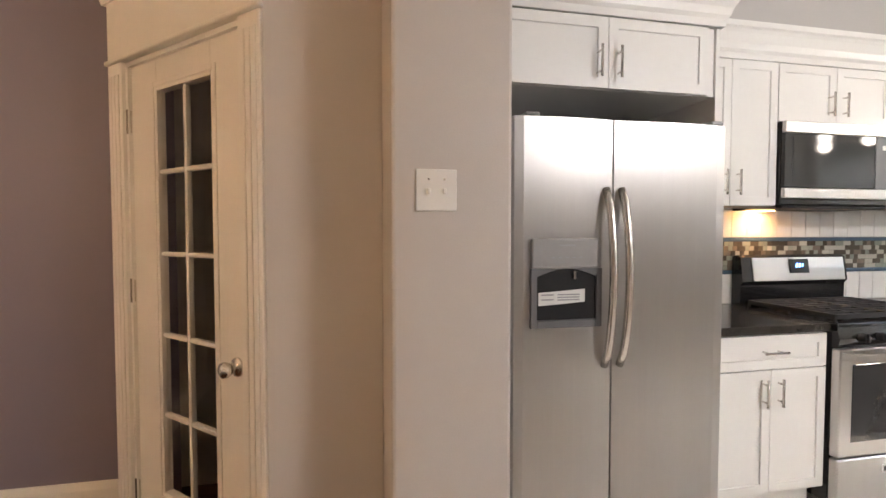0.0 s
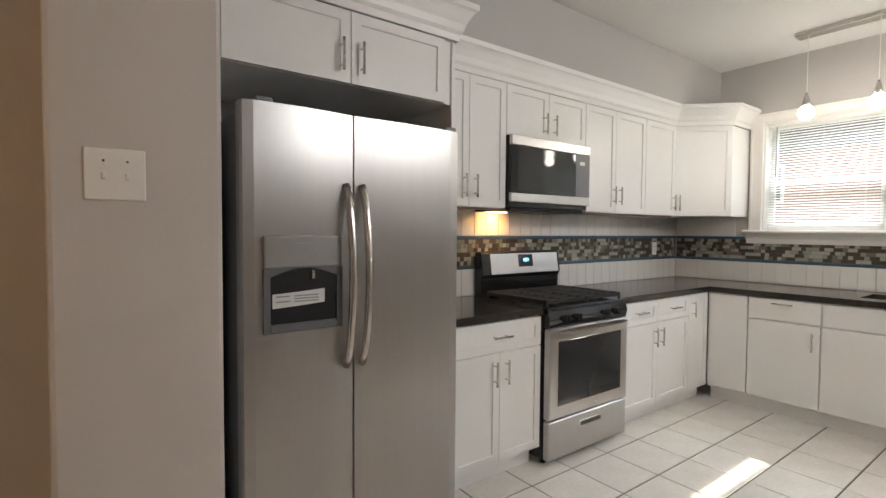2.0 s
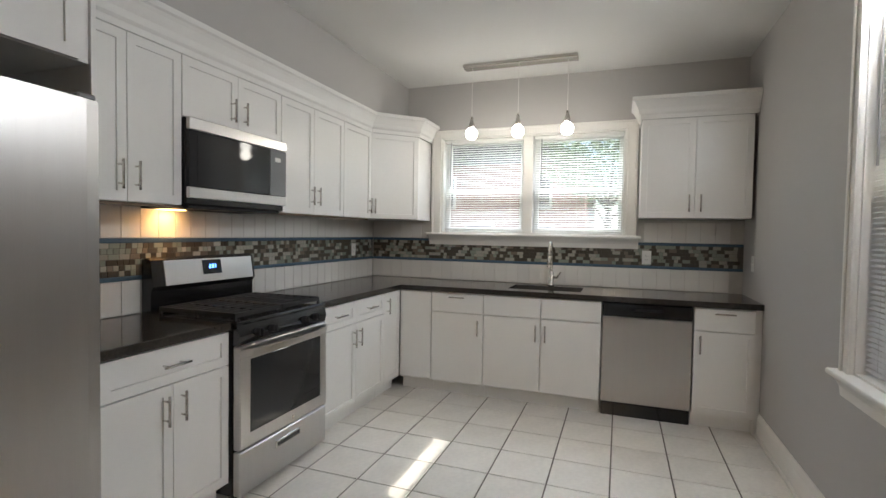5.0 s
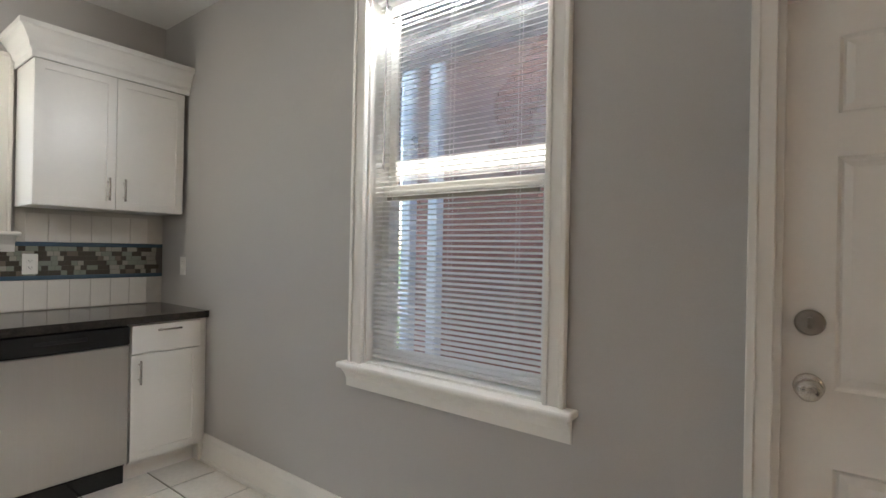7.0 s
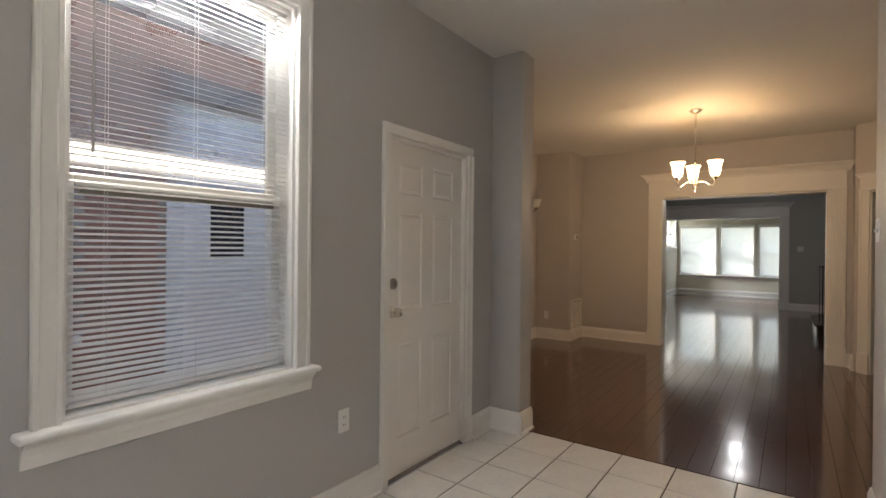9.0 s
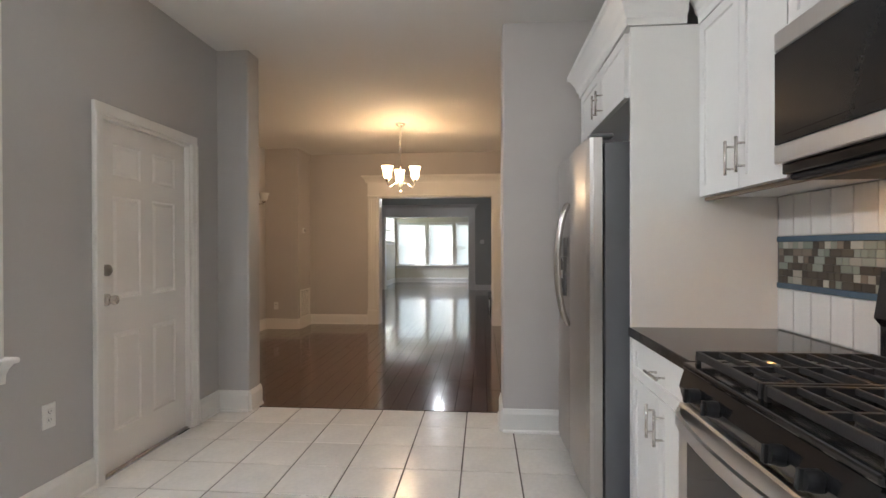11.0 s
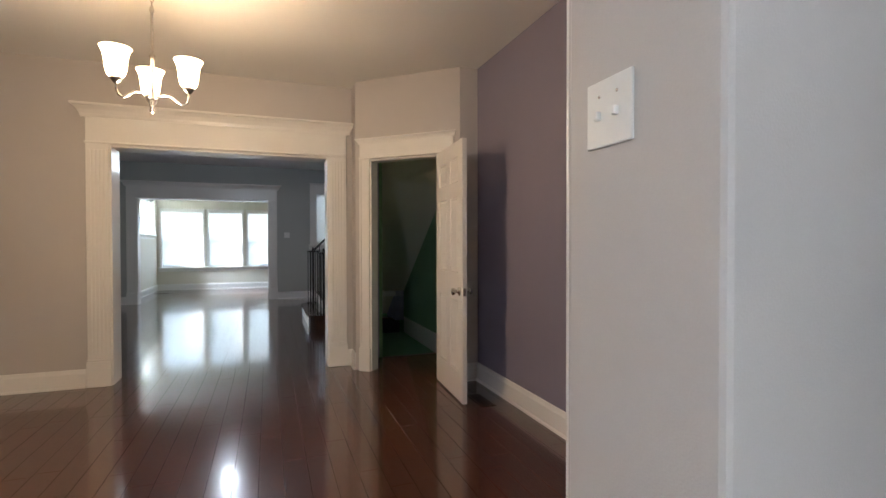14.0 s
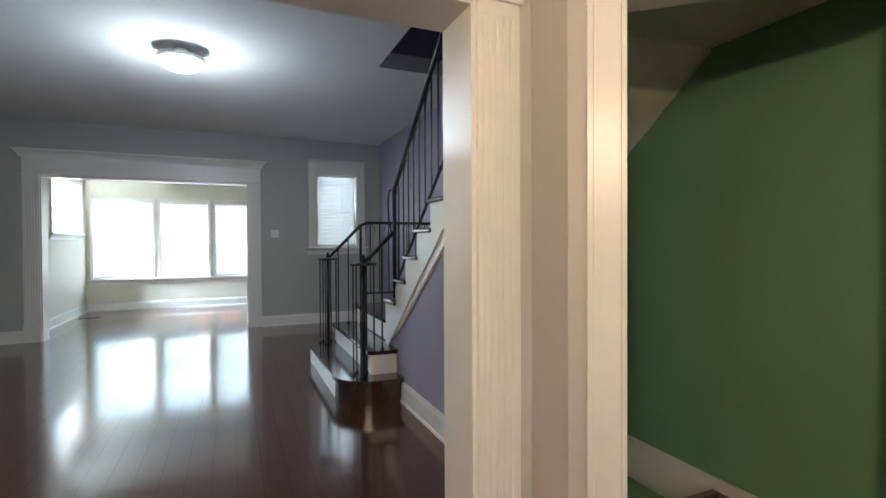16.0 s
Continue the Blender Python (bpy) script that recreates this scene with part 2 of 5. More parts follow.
def rod(bm, p, q, r, seg=10, r2=None):
    p, q = Vector(p), Vector(q)
    d = q - p
    m = Matrix.Translation((p + q) / 2) @ d.to_track_quat("Z", "Y").to_matrix().to_4x4()
    bmesh.ops.create_cone(bm, cap_ends=True, segments=seg, radius1=r, radius2=r if r2 is None else r2, depth=d.length, matrix=m)
    return bm


def R(*a, **k):
    return rod(bmesh.new(), *a, **k)


def pipe(bm, pts, r, seg=8):
    """A round bar along a line of points."""
    pts = [Vector(p) for p in pts]
    rings, turn, last = [], None, None
    for i, p in enumerate(pts):
        d = (pts[min(i + 1, len(pts) - 1)] - pts[max(i - 1, 0)]).normalized()
        turn = d.to_track_quat("Z", "Y") if turn is None else last.rotation_difference(d) @ turn
        last = d
        rings.append([bm.verts.new(p + turn @ Vector((r * math.cos(a), r * math.sin(a), 0))) for a in (2 * math.pi * k / seg for k in range(seg))])
    for a, b in zip(rings, rings[1:]):
        for k in range(seg):
            bm.faces.new((a[k], a[(k + 1) % seg], b[(k + 1) % seg], b[k]))
    bm.faces.new(rings[0][::-1]), bm.faces.new(rings[-1])
    return bm


def lathe(bm, profile, at=(0, 0, 0), seg=24):
    """A turned shape from (radius, height) steps."""
    rings = [[bm.verts.new((at[0] + r * math.cos(2 * math.pi * k / seg), at[1] + r * math.sin(2 * math.pi * k / seg), at[2] + z)) for k in range(seg)] for r, z in profile]
    for a, b in zip(rings, rings[1:]):
        for k in range(seg):
            bm.faces.new((a[k], a[(k + 1) % seg], b[(k + 1) % seg], b[k]))
    return bm


def prism(bm, outline, x0, x1, axis="x"):
    """A profile of (u, v) steps drawn along an axis: x takes (y, z), y takes (x, z), z takes (x, y)."""
    f = {"x": lambda s, u, v: (s, u, v), "y": lambda s, u, v: (u, s, v), "z": lambda s, u, v: (u, v, s)}[axis]
    a = [bm.verts.new(f(x0, u, v)) for u, v in outline]
    b = [bm.verts.new(f(x1, u, v)) for u, v in outline]
    n = len(outline)
    for k in range(n):
        bm.faces.new((a[k], a[(k + 1) % n], b[(k + 1) % n], b[k]))
    bm.faces.new(a[::-1]), bm.faces.new(b)
    bmesh.ops.recalc_face_normals(bm, faces=bm.faces[:])
    return bm


def mesh(name, bm, material, smooth=False):
    me = bpy.data.meshes.new(name)
    bmesh.ops.recalc_face_normals(bm, faces=bm.faces[:])
    bm.to_mesh(me)
    bm.free()
    me.materials.append(material)
    if smooth:
        me.polygons.foreach_set("use_smooth", [True] * len(me.polygons))
    return me


def part(name, bm, material, parent, label="", smooth=False, m=None):
    o = new(name, bm if isinstance(bm, bpy.types.Mesh) else mesh(name, bm, material, smooth))
    o.parent = parent
    if m:
        o.matrix_basis = m
    if label:
        o["label"] = label
    return o


def thing(name, label, category, m=None, group="", kind=""):
    o = new(name)
    o.empty_display_size = 0.1
    if m:
        o.matrix_basis = m
    return tagged(o, label, category, group, kind)


def solid(name, bm, material, label, category="", kind="structure", smooth=False, m=None):
    o = new(name, mesh(name, bm, material, smooth))
    if m:
        o.matrix_basis = m
    return tagged(o, label, category, "", kind)


def wall_x(bm, x0, x1, y0, y1, z1, holes=(), z0=0.0):
    """A wall that runs along x, with openings (x0, x1, z0, z1) through it."""
    c = x0
    for a, b, lo, hi in sorted(holes):
        box(bm, c, a, y0, y1, z0, z1)
        if lo > z0:
            box(bm, a, b, y0, y1, z0, lo)
        if hi < z1:
            box(bm, a, b, y0, y1, hi, z1)
        c = b
    box(bm, c, x1, y0, y1, z0, z1)
    return bm


def wall_y(bm, y0, y1, x0, x1, z1, holes=(), z0=0.0):
    c = y0
    for a, b, lo, hi in sorted(holes):
        box(bm, x0, x1, c, a, z0, z1)
        if lo > z0:
            box(bm, x0, x1, a, b, z0, lo)
        if hi < z1:
            box(bm, x0, x1, a, b, hi, z1)
        c = b
    box(bm, x0, x1, c, y1, z0, z1)
    return bm


# ---- the large structure ----
E, N, S, H = 4.93, 2.69, -0.66, 2.81
HL = 2.89
NH = 3.04
W = -4.0
LW = -10.37
FW = -13.5

solid("wall_east", wall_y(bmesh.new(), S - 0.2, N + 0.35, E, E + 0.22, H + 0.1, [(0.244, 1.935, 1.37, 2.29)]), GREY, "grey painted kitchen wall with a wide window", "wall")
solid("wall_south_kitchen", wall_x(bmesh.new(), 0.24, E, S - 0.22, S, H + 0.1, [(0.60, 1.41, 0, 2.005), (2.05, 2.925, 0.80, 2.46)]), GREY, "grey painted kitchen wall with window and back door", "wall")
solid("wall_north_kitchen", B(0.50, E, N, N + 0.35, 0, H + 0.1), GREY, "grey painted kitchen wall behind the cabinets", "wall")
solid("soffit_kitchen", B(0.502, E - 0.002, 2.30, N - 0.002, 2.40, H - 0.002, bevel=0.004), GREY, "grey painted soffit above the wall cabinets", "soffit")
solid("wall_divider_south", B(0.05, 0.24, -2.2, -0.41, 0, H + 0.1, bevel=0.012, seg=2), GREY, "grey painted wall end between kitchen and dining room", "wall")
solid("wall_pillar_north", B(0.155, 0.512, 1.545, NH, 0, H + 0.1, bevel=0.012, seg=2), BEIGE, "beige painted wall end beside the refrigerator", "wall")
solid("wall_beside_pantry", B(-0.215, 0.153, 1.80, 1.95, 0, H + 0.1), BEIGE, "beige painted wall beside the glazed door", "wall")
solid("wall_south_dining", B(W - 0.25, 0.05, -2.2, -1.99, 0, H + 0.1), BEIGE, "beige painted dining room wall with a sconce", "wall")
solid("wall_chimney_breast", B(W, -3.47, -1.99, -1.46, 0, H + 0.1, bevel=0.006), BEIGE, "beige painted chimney breast in the dining room corner", "wall")
solid("wall_west_dining", wall_y(bmesh.new(), -2.0, 1.79, W - 0.24, W, 3.0, [(-0.315, 1.56, 0, 2.105)]), BEIGE, "beige painted wall with a wide cased opening", "wall")
solid("wall_return_dining", B(W - 0.24, -3.79, 1.792, 1.93, 0, H + 0.1), BEIGE, "short beige painted return wall", "wall")
solid("wall_purple", B(-3.06, -0.80, 2.77, 2.9, 0, H + 0.1), PURPLE, "purple painted dining room wall", "wall")
solid("wall_strip_dining", B(-3.2, -3.061, 2.60, 2.9, 0, H + 0.1), BEIGE, "narrow beige painted wall beside the purple wall", "wall")
solid("wall_north_house", B(FW, 0.165, NH, NH + 0.25, -2.5, 5.2), GREEN, "green painted stairwell wall", "wall")


def along(p, q):
    """The pose with its x axis from p towards q, and y to the left of it."""
    d = Vector(q) - Vector(p)
    return Matrix.Translation((p[0], p[1], 0)) @ Matrix.Rotation(math.atan2(d.y, d.x), 4, "Z"), d.length


DIAG1, LEN1 = along((-3.79, 1.79), (-3.06, 2.60))
DIAG2, LEN2 = along((-0.935, 2.542), (-0.205, 1.812))
solid("wall_stair_door", wall_x(bmesh.new(), 0, LEN1, 0, 0.11, H + 0.1, [(0.165, 0.925, 0, 2.05)]), BEIGE, "beige painted slanting wall with a doorway", "wall", m=DIAG1)
solid("wall_glazed_door", wall_x(bmesh.new(), 0, LEN2, 0, 0.11, H + 0.1, [(0.1325, 0.9125, 0, 2.05)]), PURPLE, "purple painted slanting wall with a glazed door", "wall", m=DIAG2)
solid("wall_purple_return", B(-0.934, -0.80, 2.543, 2.768, 0, H + 0.1), PURPLE, "short purple painted return wall", "wall")
solid("wall_pantry_back", B(-1.2, 0.16, 2.95, 3.03, 0, H + 0.1), CREAM, "pale pantry wall behind the glazed door", "wall")

# floors
solid("floor_dining", B(-4.20, 0.128, -2.2, NH, -0.25, -0.016), UNDER, "dark subfloor under the boards", "floor")
solid("floor_living", wall_x(bmesh.new(), FW, -4.202, -2.2, 2.03, -0.016, z0=-0.25), UNDER, "dark subfloor under the living room boards", "floor")
solid("floor_landing", B(FW, -6.9, 2.032, NH, -0.25, -0.016), UNDER, "dark subfloor beside the stairs", "floor")
solid("floor_kitchen", B(0.132, E, S, N, -0.25, -0.006), GROUT, "kitchen floor grout between cream tiles", "floor")
# ceilings
solid("ceiling", prism(bmesh.new(), [(W - 0.24, -2.2), (0.24, -2.2), (0.24, S - 0.22), (E, S - 0.22), (E, NH), (W - 0.24, NH)], H, H + 0.12, "z"), CEIL, "white painted kitchen and dining room ceiling", "ceiling")
# unseen slab added outside to keep the sun off the upper south sash
solid("sun_blocker_south", B(0.242, E, -2.2, S - 0.222, H, H + 0.12), SIDING, "unseen white slab over the side path that blocks the sun", "eaves")
bm = B(LW, W - 0.242, -2.2, 2.03, HL, HL + 0.15)
box(bm, LW, -6.87, 2.03, NH, HL, HL + 0.15)
solid("ceiling_living", bm, CEIL, "white painted living room ceiling with a stair opening", "ceiling")
solid("ceiling_front_room", B(FW, LW - 0.22, -2.2, NH, 2.55, 2.65), CEIL, "white painted front room ceiling", "ceiling")
# living room
solid("wall_south_living", B(LW, W - 0.252, -2.2, -2.0, 0, 3.0), SLATE, "slate grey painted living room wall", "wall")
solid("wall_west_living", wall_y(bmesh.new(), -2.2, NH, LW - 0.22, LW, 3.0, [(-1.52, 0.99, 0, 2.17), (2.0, 2.645, 1.2, 2.37)]), SLATE, "slate grey painted wall with cased opening and window", "wall")
solid("wall_north_living", prism(bmesh.new(), [(LW, 0), (-6.62, 0), (-6.62, 0.5), (-4.25, 2.36), (-4.25, 5.2), (LW, 5.2)], NH - 0.012, NH - 0.001, "y"), LILAC, "lilac painted wall along the stairs", "wall")
bm = B(-6.87, W - 0.24, 2.02, 2.03, HL + 0.15, 5.0)
box(bm, -6.9, -6.87, 2.02, NH, HL + 0.15, 5.0)
box(bm, -6.9, W - 0.1, 2.02, NH, 5.0, 5.1)
box(bm, W - 0.24, W - 0.14, 2.02, NH, H + 0.12, 5.0)
solid("wall_stairwell_upper", bm, PURPLE, "purple painted upper stairwell walls", "wall")
# front room
solid("wall_front_room_south", wall_x(bmesh.new(), FW - 0.2, LW - 0.222, -2.1, -1.76, 2.7, [(-13.2, -11.6, 1.45, 2.33)]), CREAM, "cream painted front room wall with a window", "wall")
FRONT = [(-1.66, -0.66), (-0.54, 0.32), (0.44, 1.30), (1.42, 2.28)]
solid("wall_front", wall_y(bmesh.new(), -2.1, NH, FW - 0.2, FW, 2.7, [(a, b, 0.60, 2.10) for a, b in FRONT]), CREAM, "cream painted front room wall with a row of windows", "wall")

# ---- trim ----


def baseboard(name, p, q, h=0.16, label="white painted tall baseboard with a moulded top"):
    """Runs from p to q, its face to the right of that line."""
    m, n = along(p, q)
    o = [(0, 0), (-0.018, 0), (-0.018, h - 0.035), (-0.012, h - 0.02), (-0.008, h - 0.004), (-0.004, h), (0, h)]
    bm = prism(bmesh.new(), o, 0, n)
    prism(bm, [(-0.018, 0), (-0.030, 0), (-0.028, 0.012), (-0.018, 0.02)], 0, n)
    return solid(name, bm, TRIM, label, "baseboard", m=m)


for p, q in [((0.512, S), (0.24, S)), ((4.30, S), (1.462, S)), ((0.24, S), (0.24, -0.41)), ((0.24, -0.41), (0.05, -0.41)), ((0.05, -0.41), (0.05, -1.99)),
             ((0.05, -1.99), (-3.47, -1.99)), ((-3.47, -1.99), (-3.47, -1.46)), ((-3.47, -1.46), (W, -1.46)), ((W, -1.46), (W, -0.50)),
             ((W, 1.71), (W, 1.79)), ((W, 1.792), (-3.79, 1.792)), ((-3.061, 2.60), (-3.061, 2.77)), ((-3.06, 2.77), (-0.935, 2.77)),
             ((-0.2, 1.80), (0.155, 1.80)), ((0.155, 1.80), (0.155, 1.545)), ((0.155, 1.545), (0.512, 1.545)), ((0.512, 1.545), (0.512, 2.0)),
             ((LW, -2.0), (LW, -1.70)), ((LW, 1.17), (LW, NH - 0.02)), ((-4.25, -2.0), (LW, -2.0)), ((-6.2, 2.02), (-4.25, 2.02)),
             ((FW, -1.76), (FW, NH - 0.02)), ((LW - 0.25, -1.76), (FW, -1.76))]:
    baseboard("baseboard", p, q)


def casing(name, label, m, x0, x1, top, width, head, thick=0.022, flutes=0, plinth=0.0, crown=True, depth=0.24, lining=True, foot=0.0, big=1.0):
    """Door or opening trim on the face y = 0, proud towards -y; m places it. The opening is x0 to x1 and top high."""
    t = thing(name, label, "door casing", m, kind="structure")
    for s, a in ((-1, x0), (1, x1)):
        bm = bmesh.new()
        lo, hi = (a - width, a) if s < 0 else (a, a + width)
        box(bm, lo, hi, -thick, 0, plinth + foot, top, bevel=0.003)
        for k in range(flutes):
            c = lo + width * (k + 1) / (flutes + 1)
            box(bm, c - width * 0.2 / flutes * 1.6, c + width * 0.2 / flutes * 1.6, -thick - 0.006, -thick + 0.001, plinth + 0.05, top - 0.05, bevel=0.0025)
        if not flutes:
            box(bm, *((lo, lo + 0.022) if s < 0 else (hi - 0.022, hi)), -thick - 0.008, -thick + 0.001, plinth + foot, top, bevel=0.003)
        part("side_casing", bm, TRIM, t)
        if plinth:
            bm = B(lo - 0.008, hi + 0.008, -thick - 0.012, 0, 0, plinth - 0.02, bevel=0.003)
            box(bm, lo - 0.004, hi + 0.004, -thick - 0.007, 0, plinth - 0.02, plinth, bevel=0.006)
            part("plinth_block", bm, TRIM, t)
    bm = B(x0 - width, x1 + width, -thick, 0, top, top + head, bevel=0.003)
    if crown:
        box(bm, x0 - width - 0.008, x1 + width + 0.008, -thick - 0.012, 0, top, top + 0.018, bevel=0.004)
    part("head_casing", bm, TRIM, t)
    if crown:
        z = top + head
        o = [(0, z)] + [(-thick - u * big, z + v * big) for u, v in ((0.004, 0), (0.012, 0.03), (0.03, 0.06), (0.055, 0.085), (0.07, 0.09), (0.07, 0.11))] + [(0, z + 0.11 * big)]
        bm = prism(bmesh.new(), o, x0 - width - 0.03 * big, x1 + width + 0.03 * big)
        for v in bm.verts:
            k = max(0.0, (-v.co.y - thick)) * 0.9
            if v.co.x < x0:
                v.co.x -= k
            else:
                v.co.x += k
        part("crown_moulding", bm, TRIM, t)
    if lining:
        bm = B(x0 - 0.004, x0 + 0.016, -0.004, depth + 0.004, 0, top)
        box(bm, x1 - 0.016, x1 + 0.004, -0.004, depth + 0.004, 0, top)
        box(bm, x0 + 0.016, x1 - 0.016, -0.004, depth + 0.004, top - 0.02, top - 0.001)
        part("jamb_lining", bm, TRIM, t)
    return t


def facing(x, y, yaw):
    """A wall pose: y = 0 is the wall's face and -y points into the room."""
    return pose(x, y, 0, 0, 0, yaw)


# the wall's local x runs so that -y looks into the room
casing("opening_trim_dining", "white fluted casing and crown round the dining opening", facing(W, 0, 90), -0.315, 1.56, 2.105, 0.17, 0.225, flutes=5, plinth=0.24)
casing("opening_trim_living", "white casing round the dining opening seen from the living room", facing(W - 0.24, 0, -90), -1.56, 0.315, 2.105, 0.17, 0.225, plinth=0.24, lining=False)
casing("opening_trim_front_room", "white casing and crown round the front room opening", facing(LW, 0, 90), -1.52, 0.99, 2.17, 0.18, 0.225, flutes=5, plinth=0.24, depth=0.22)
casing("door_trim_stair", "white casing and crown round the stair doorway", DIAG1 @ pose(0, 0, 0), 0.165, 0.925, 2.05, 0.105, 0.15, plinth=0.24, depth=0.11, big=0.42)
casing("door_trim_glazed", "white fluted casing round the glazed door", DIAG2 @ pose(0, 0, 0), 0.1325, 0.9125, 2.05, 0.115, 0.26, flutes=3, depth=0.11)
casing("door_trim_back", "white casing round the back door", facing(0, S, 180), -1.41, -0.60, 2.005, 0.06, 0.06, crown=False, depth=0.2)

# ---- doors ----


def panel_door(w, h, cols, th=0.036):
    """A six-panel leaf: x from 0 to w, thickness along y from 0 to th."""
    st = 0.115 * w / 0.76
    mid = 0.10 * w / 0.76
    cw = (w - 2 * st - mid) / 2
    rows = [(a * h / 2.03, b * h / 2.03) for a, b in ((0.23, 0.80), (1.00, 1.60), (1.71, 1.91))]
    xs = [0, st, st + cw, st + cw + mid, w - st, w]
    zs = [0.006] + [z for q in rows for z in q] + [h]
    bm = bmesh.new()
    sides = []
    for y in (0.0, th):
        g = [[bm.verts.new((x, y, z)) for x in xs] for z in zs]
        sides.append(g)
        sunk = []
        for j in range(len(zs) - 1):
            for i in range(len(xs) - 1):
                q = (g[j][i], g[j][i + 1], g[j + 1][i + 1], g[j + 1][i])
                f = bm.faces.new(q if y == 0 else q[::-1])
                if i in (1, 3) and j % 2:
                    sunk.append(f)
        bmesh.ops.inset_individual(bm, faces=sunk, thickness=0.004, depth=-0.002)
        bmesh.ops.inset_individual(bm, faces=sunk, thickness=0.011, depth=-0.009)
        bmesh.ops.inset_individual(bm, faces=sunk, thickness=0.008, depth=0.0)
        bmesh.ops.inset_individual(bm, faces=sunk, thickness=0.024, depth=0.008)
    f, k = sides
    nx, nz = len(xs) - 1, len(zs) - 1
    for i in range(nx):
        bm.faces.new((f[0][i + 1], f[0][i], k[0][i], k[0][i + 1]))
        bm.faces.new((f[nz][i], f[nz][i + 1], k[nz][i + 1], k[nz][i]))
    for j in range(nz):
        bm.faces.new((f[j][0], f[j + 1][0], k[j + 1][0], k[j][0]))
        bm.faces.new((f[j + 1][nx], f[j][nx], k[j][nx], k[j + 1][nx]))
    return bm


def knob_bm(r=0.028, out=0.065):
    return lathe(bmesh.new(), [(0.0, 0), (0.034, 0), (0.034, 0.006), (0.026, 0.011), (0.012, 0.014), (0.011, 0.03), (r * 0.8, 0.034), (r, 0.046), (r * 0.95, 0.058), (r * 0.6, out), (0.0, out)])


def hinge(t, x, z, y):
    bm = B(x - 0.016, x + 0.016, y - 0.003, y, z - 0.045, z + 0.045)
    rod(bm, (x, y - 0.008, z - 0.05), (x, y - 0.008, z + 0.05), 0.007)
    part("hinge", bm, NICKEL, t)


# back door, shut; local -y looks into the kitchen
door = thing("door_1", "closed white six-panel back door with deadbolt and knob", "door", facing(0, S - 0.03, 180), kind="structure")
part("leaf", panel_door(0.80, 1.99, 2), DOORP, door, m=pose(-1.405, 0, 0.003))
part("deadbolt", lathe(bmesh.new(), [(0, 0), (0.033, 0), (0.033, 0.012), (0.026, 0.018), (0, 0.018)]), DARKNI, door, "dark round deadbolt", True, m=pose(-1.335, 0, 1.15, 90))
part("thumb_turn", B(-1.34, -1.33, -0.03, -0.015, 1.135, 1.165, bevel=0.003), DARKNI, door)
part("knob", knob_bm(), NICKEL, door, "satin nickel knob", True, m=pose(-1.335, 0, 0.985, 90))
for z in (0.25, 1.05, 1.80):
    hinge(door, -0.60, z, -0.001)
part("threshold", B(-1.41, -0.60, -0.02, 0.2, -0.004, 0.012, bevel=0.004), DARKNI, door)

# stair door, standing open
HX, HY = DIAG1 @ Vector((0.905, -0.02, 0)), 0
ang = math.degrees(math.atan2(2.405 - HX.y, -2.448 - HX.x))
door = thing("door_2", "open white six-panel door to the basement stairs", "door", pose(HX.x, HX.y, 0.008, 0, 0, ang), kind="structure")
part("leaf", panel_door(0.735, 2.03, 2), DOORP, door, m=pose(0.004, -0.036, 0))
for s, y in ((90, -0.036), (-90, 0.0)):
    part("knob", knob_bm(), NICKEL, door, "satin nickel knob", True, m=pose(0.67, y, 0.86, s))
part("latch_plate", B(0.739, 0.742, -0.030, -0.006, 0.83, 0.89), NICKEL, door)
for z in (0.25, 1.05, 1.80):
    hinge(door, 0.0, z, 0.006)

# glazed pantry door, shut
door = thing("door_3", "closed white door with ten glass panes and nickel knob", "door", DIAG2 @ pose(0.1395, 0.012, 0.008), kind="structure")
w, h = 0.766, 2.03
cols = [(0.2 + 0.0, 0.375), (0.392, 0.567)]
z0, z1, bar = 0.29, 1.90, 0.018
ph = (z1 - z0 - 4 * bar) / 5
bm = B(0, 0.2, 0, 0.036, 0, h, bevel=0.002)
box(bm, 0.567, w, 0, 0.036, 0, h, bevel=0.002)
box(bm, 0.2, 0.567, 0, 0.036, 0, z0, bevel=0.002)
box(bm, 0.2, 0.567, 0, 0.036, z1, h, bevel=0.002)
box(bm, 0.375, 0.392, 0.006, 0.03, z0, z1, bevel=0.004)
for k in range(1, 5):
    z = z0 + k * ph + (k - 1) * bar
    box(bm, 0.2, 0.375, 0.006, 0.03, z, z + bar, bevel=0.004)
    box(bm, 0.392, 0.567, 0.006, 0.03, z, z + bar, bevel=0.004)
for a, b in ((0.165, 0.185), (0.582, 0.602)):
    box(bm, a, b, -0.005, 0.001, z0 - 0.035, z1 + 0.035, bevel=0.002)
box(bm, 0.185, 0.582, -0.005, 0.001, z0 - 0.035, z0 - 0.015, bevel=0.002)
box(bm, 0.185, 0.582, -0.005, 0.001, z1 + 0.015, z1 + 0.035, bevel=0.002)
part("leaf", bm, DOORP, door)
for k in range(5):
    z = z0 + k * (ph + bar)
    for a, b in cols:
        part("pane", B(a, b, 0.016, 0.020, z, z + ph), CLEAR, door)
part("knob", knob_bm(), NICKEL, door, "satin nickel knob", True, m=pose(0.70, 0, 0.88, 90))
for z in (0.25, 1.10, 1.80):
    hinge(door, 0.0, z, -0.006)

# ---- windows ----


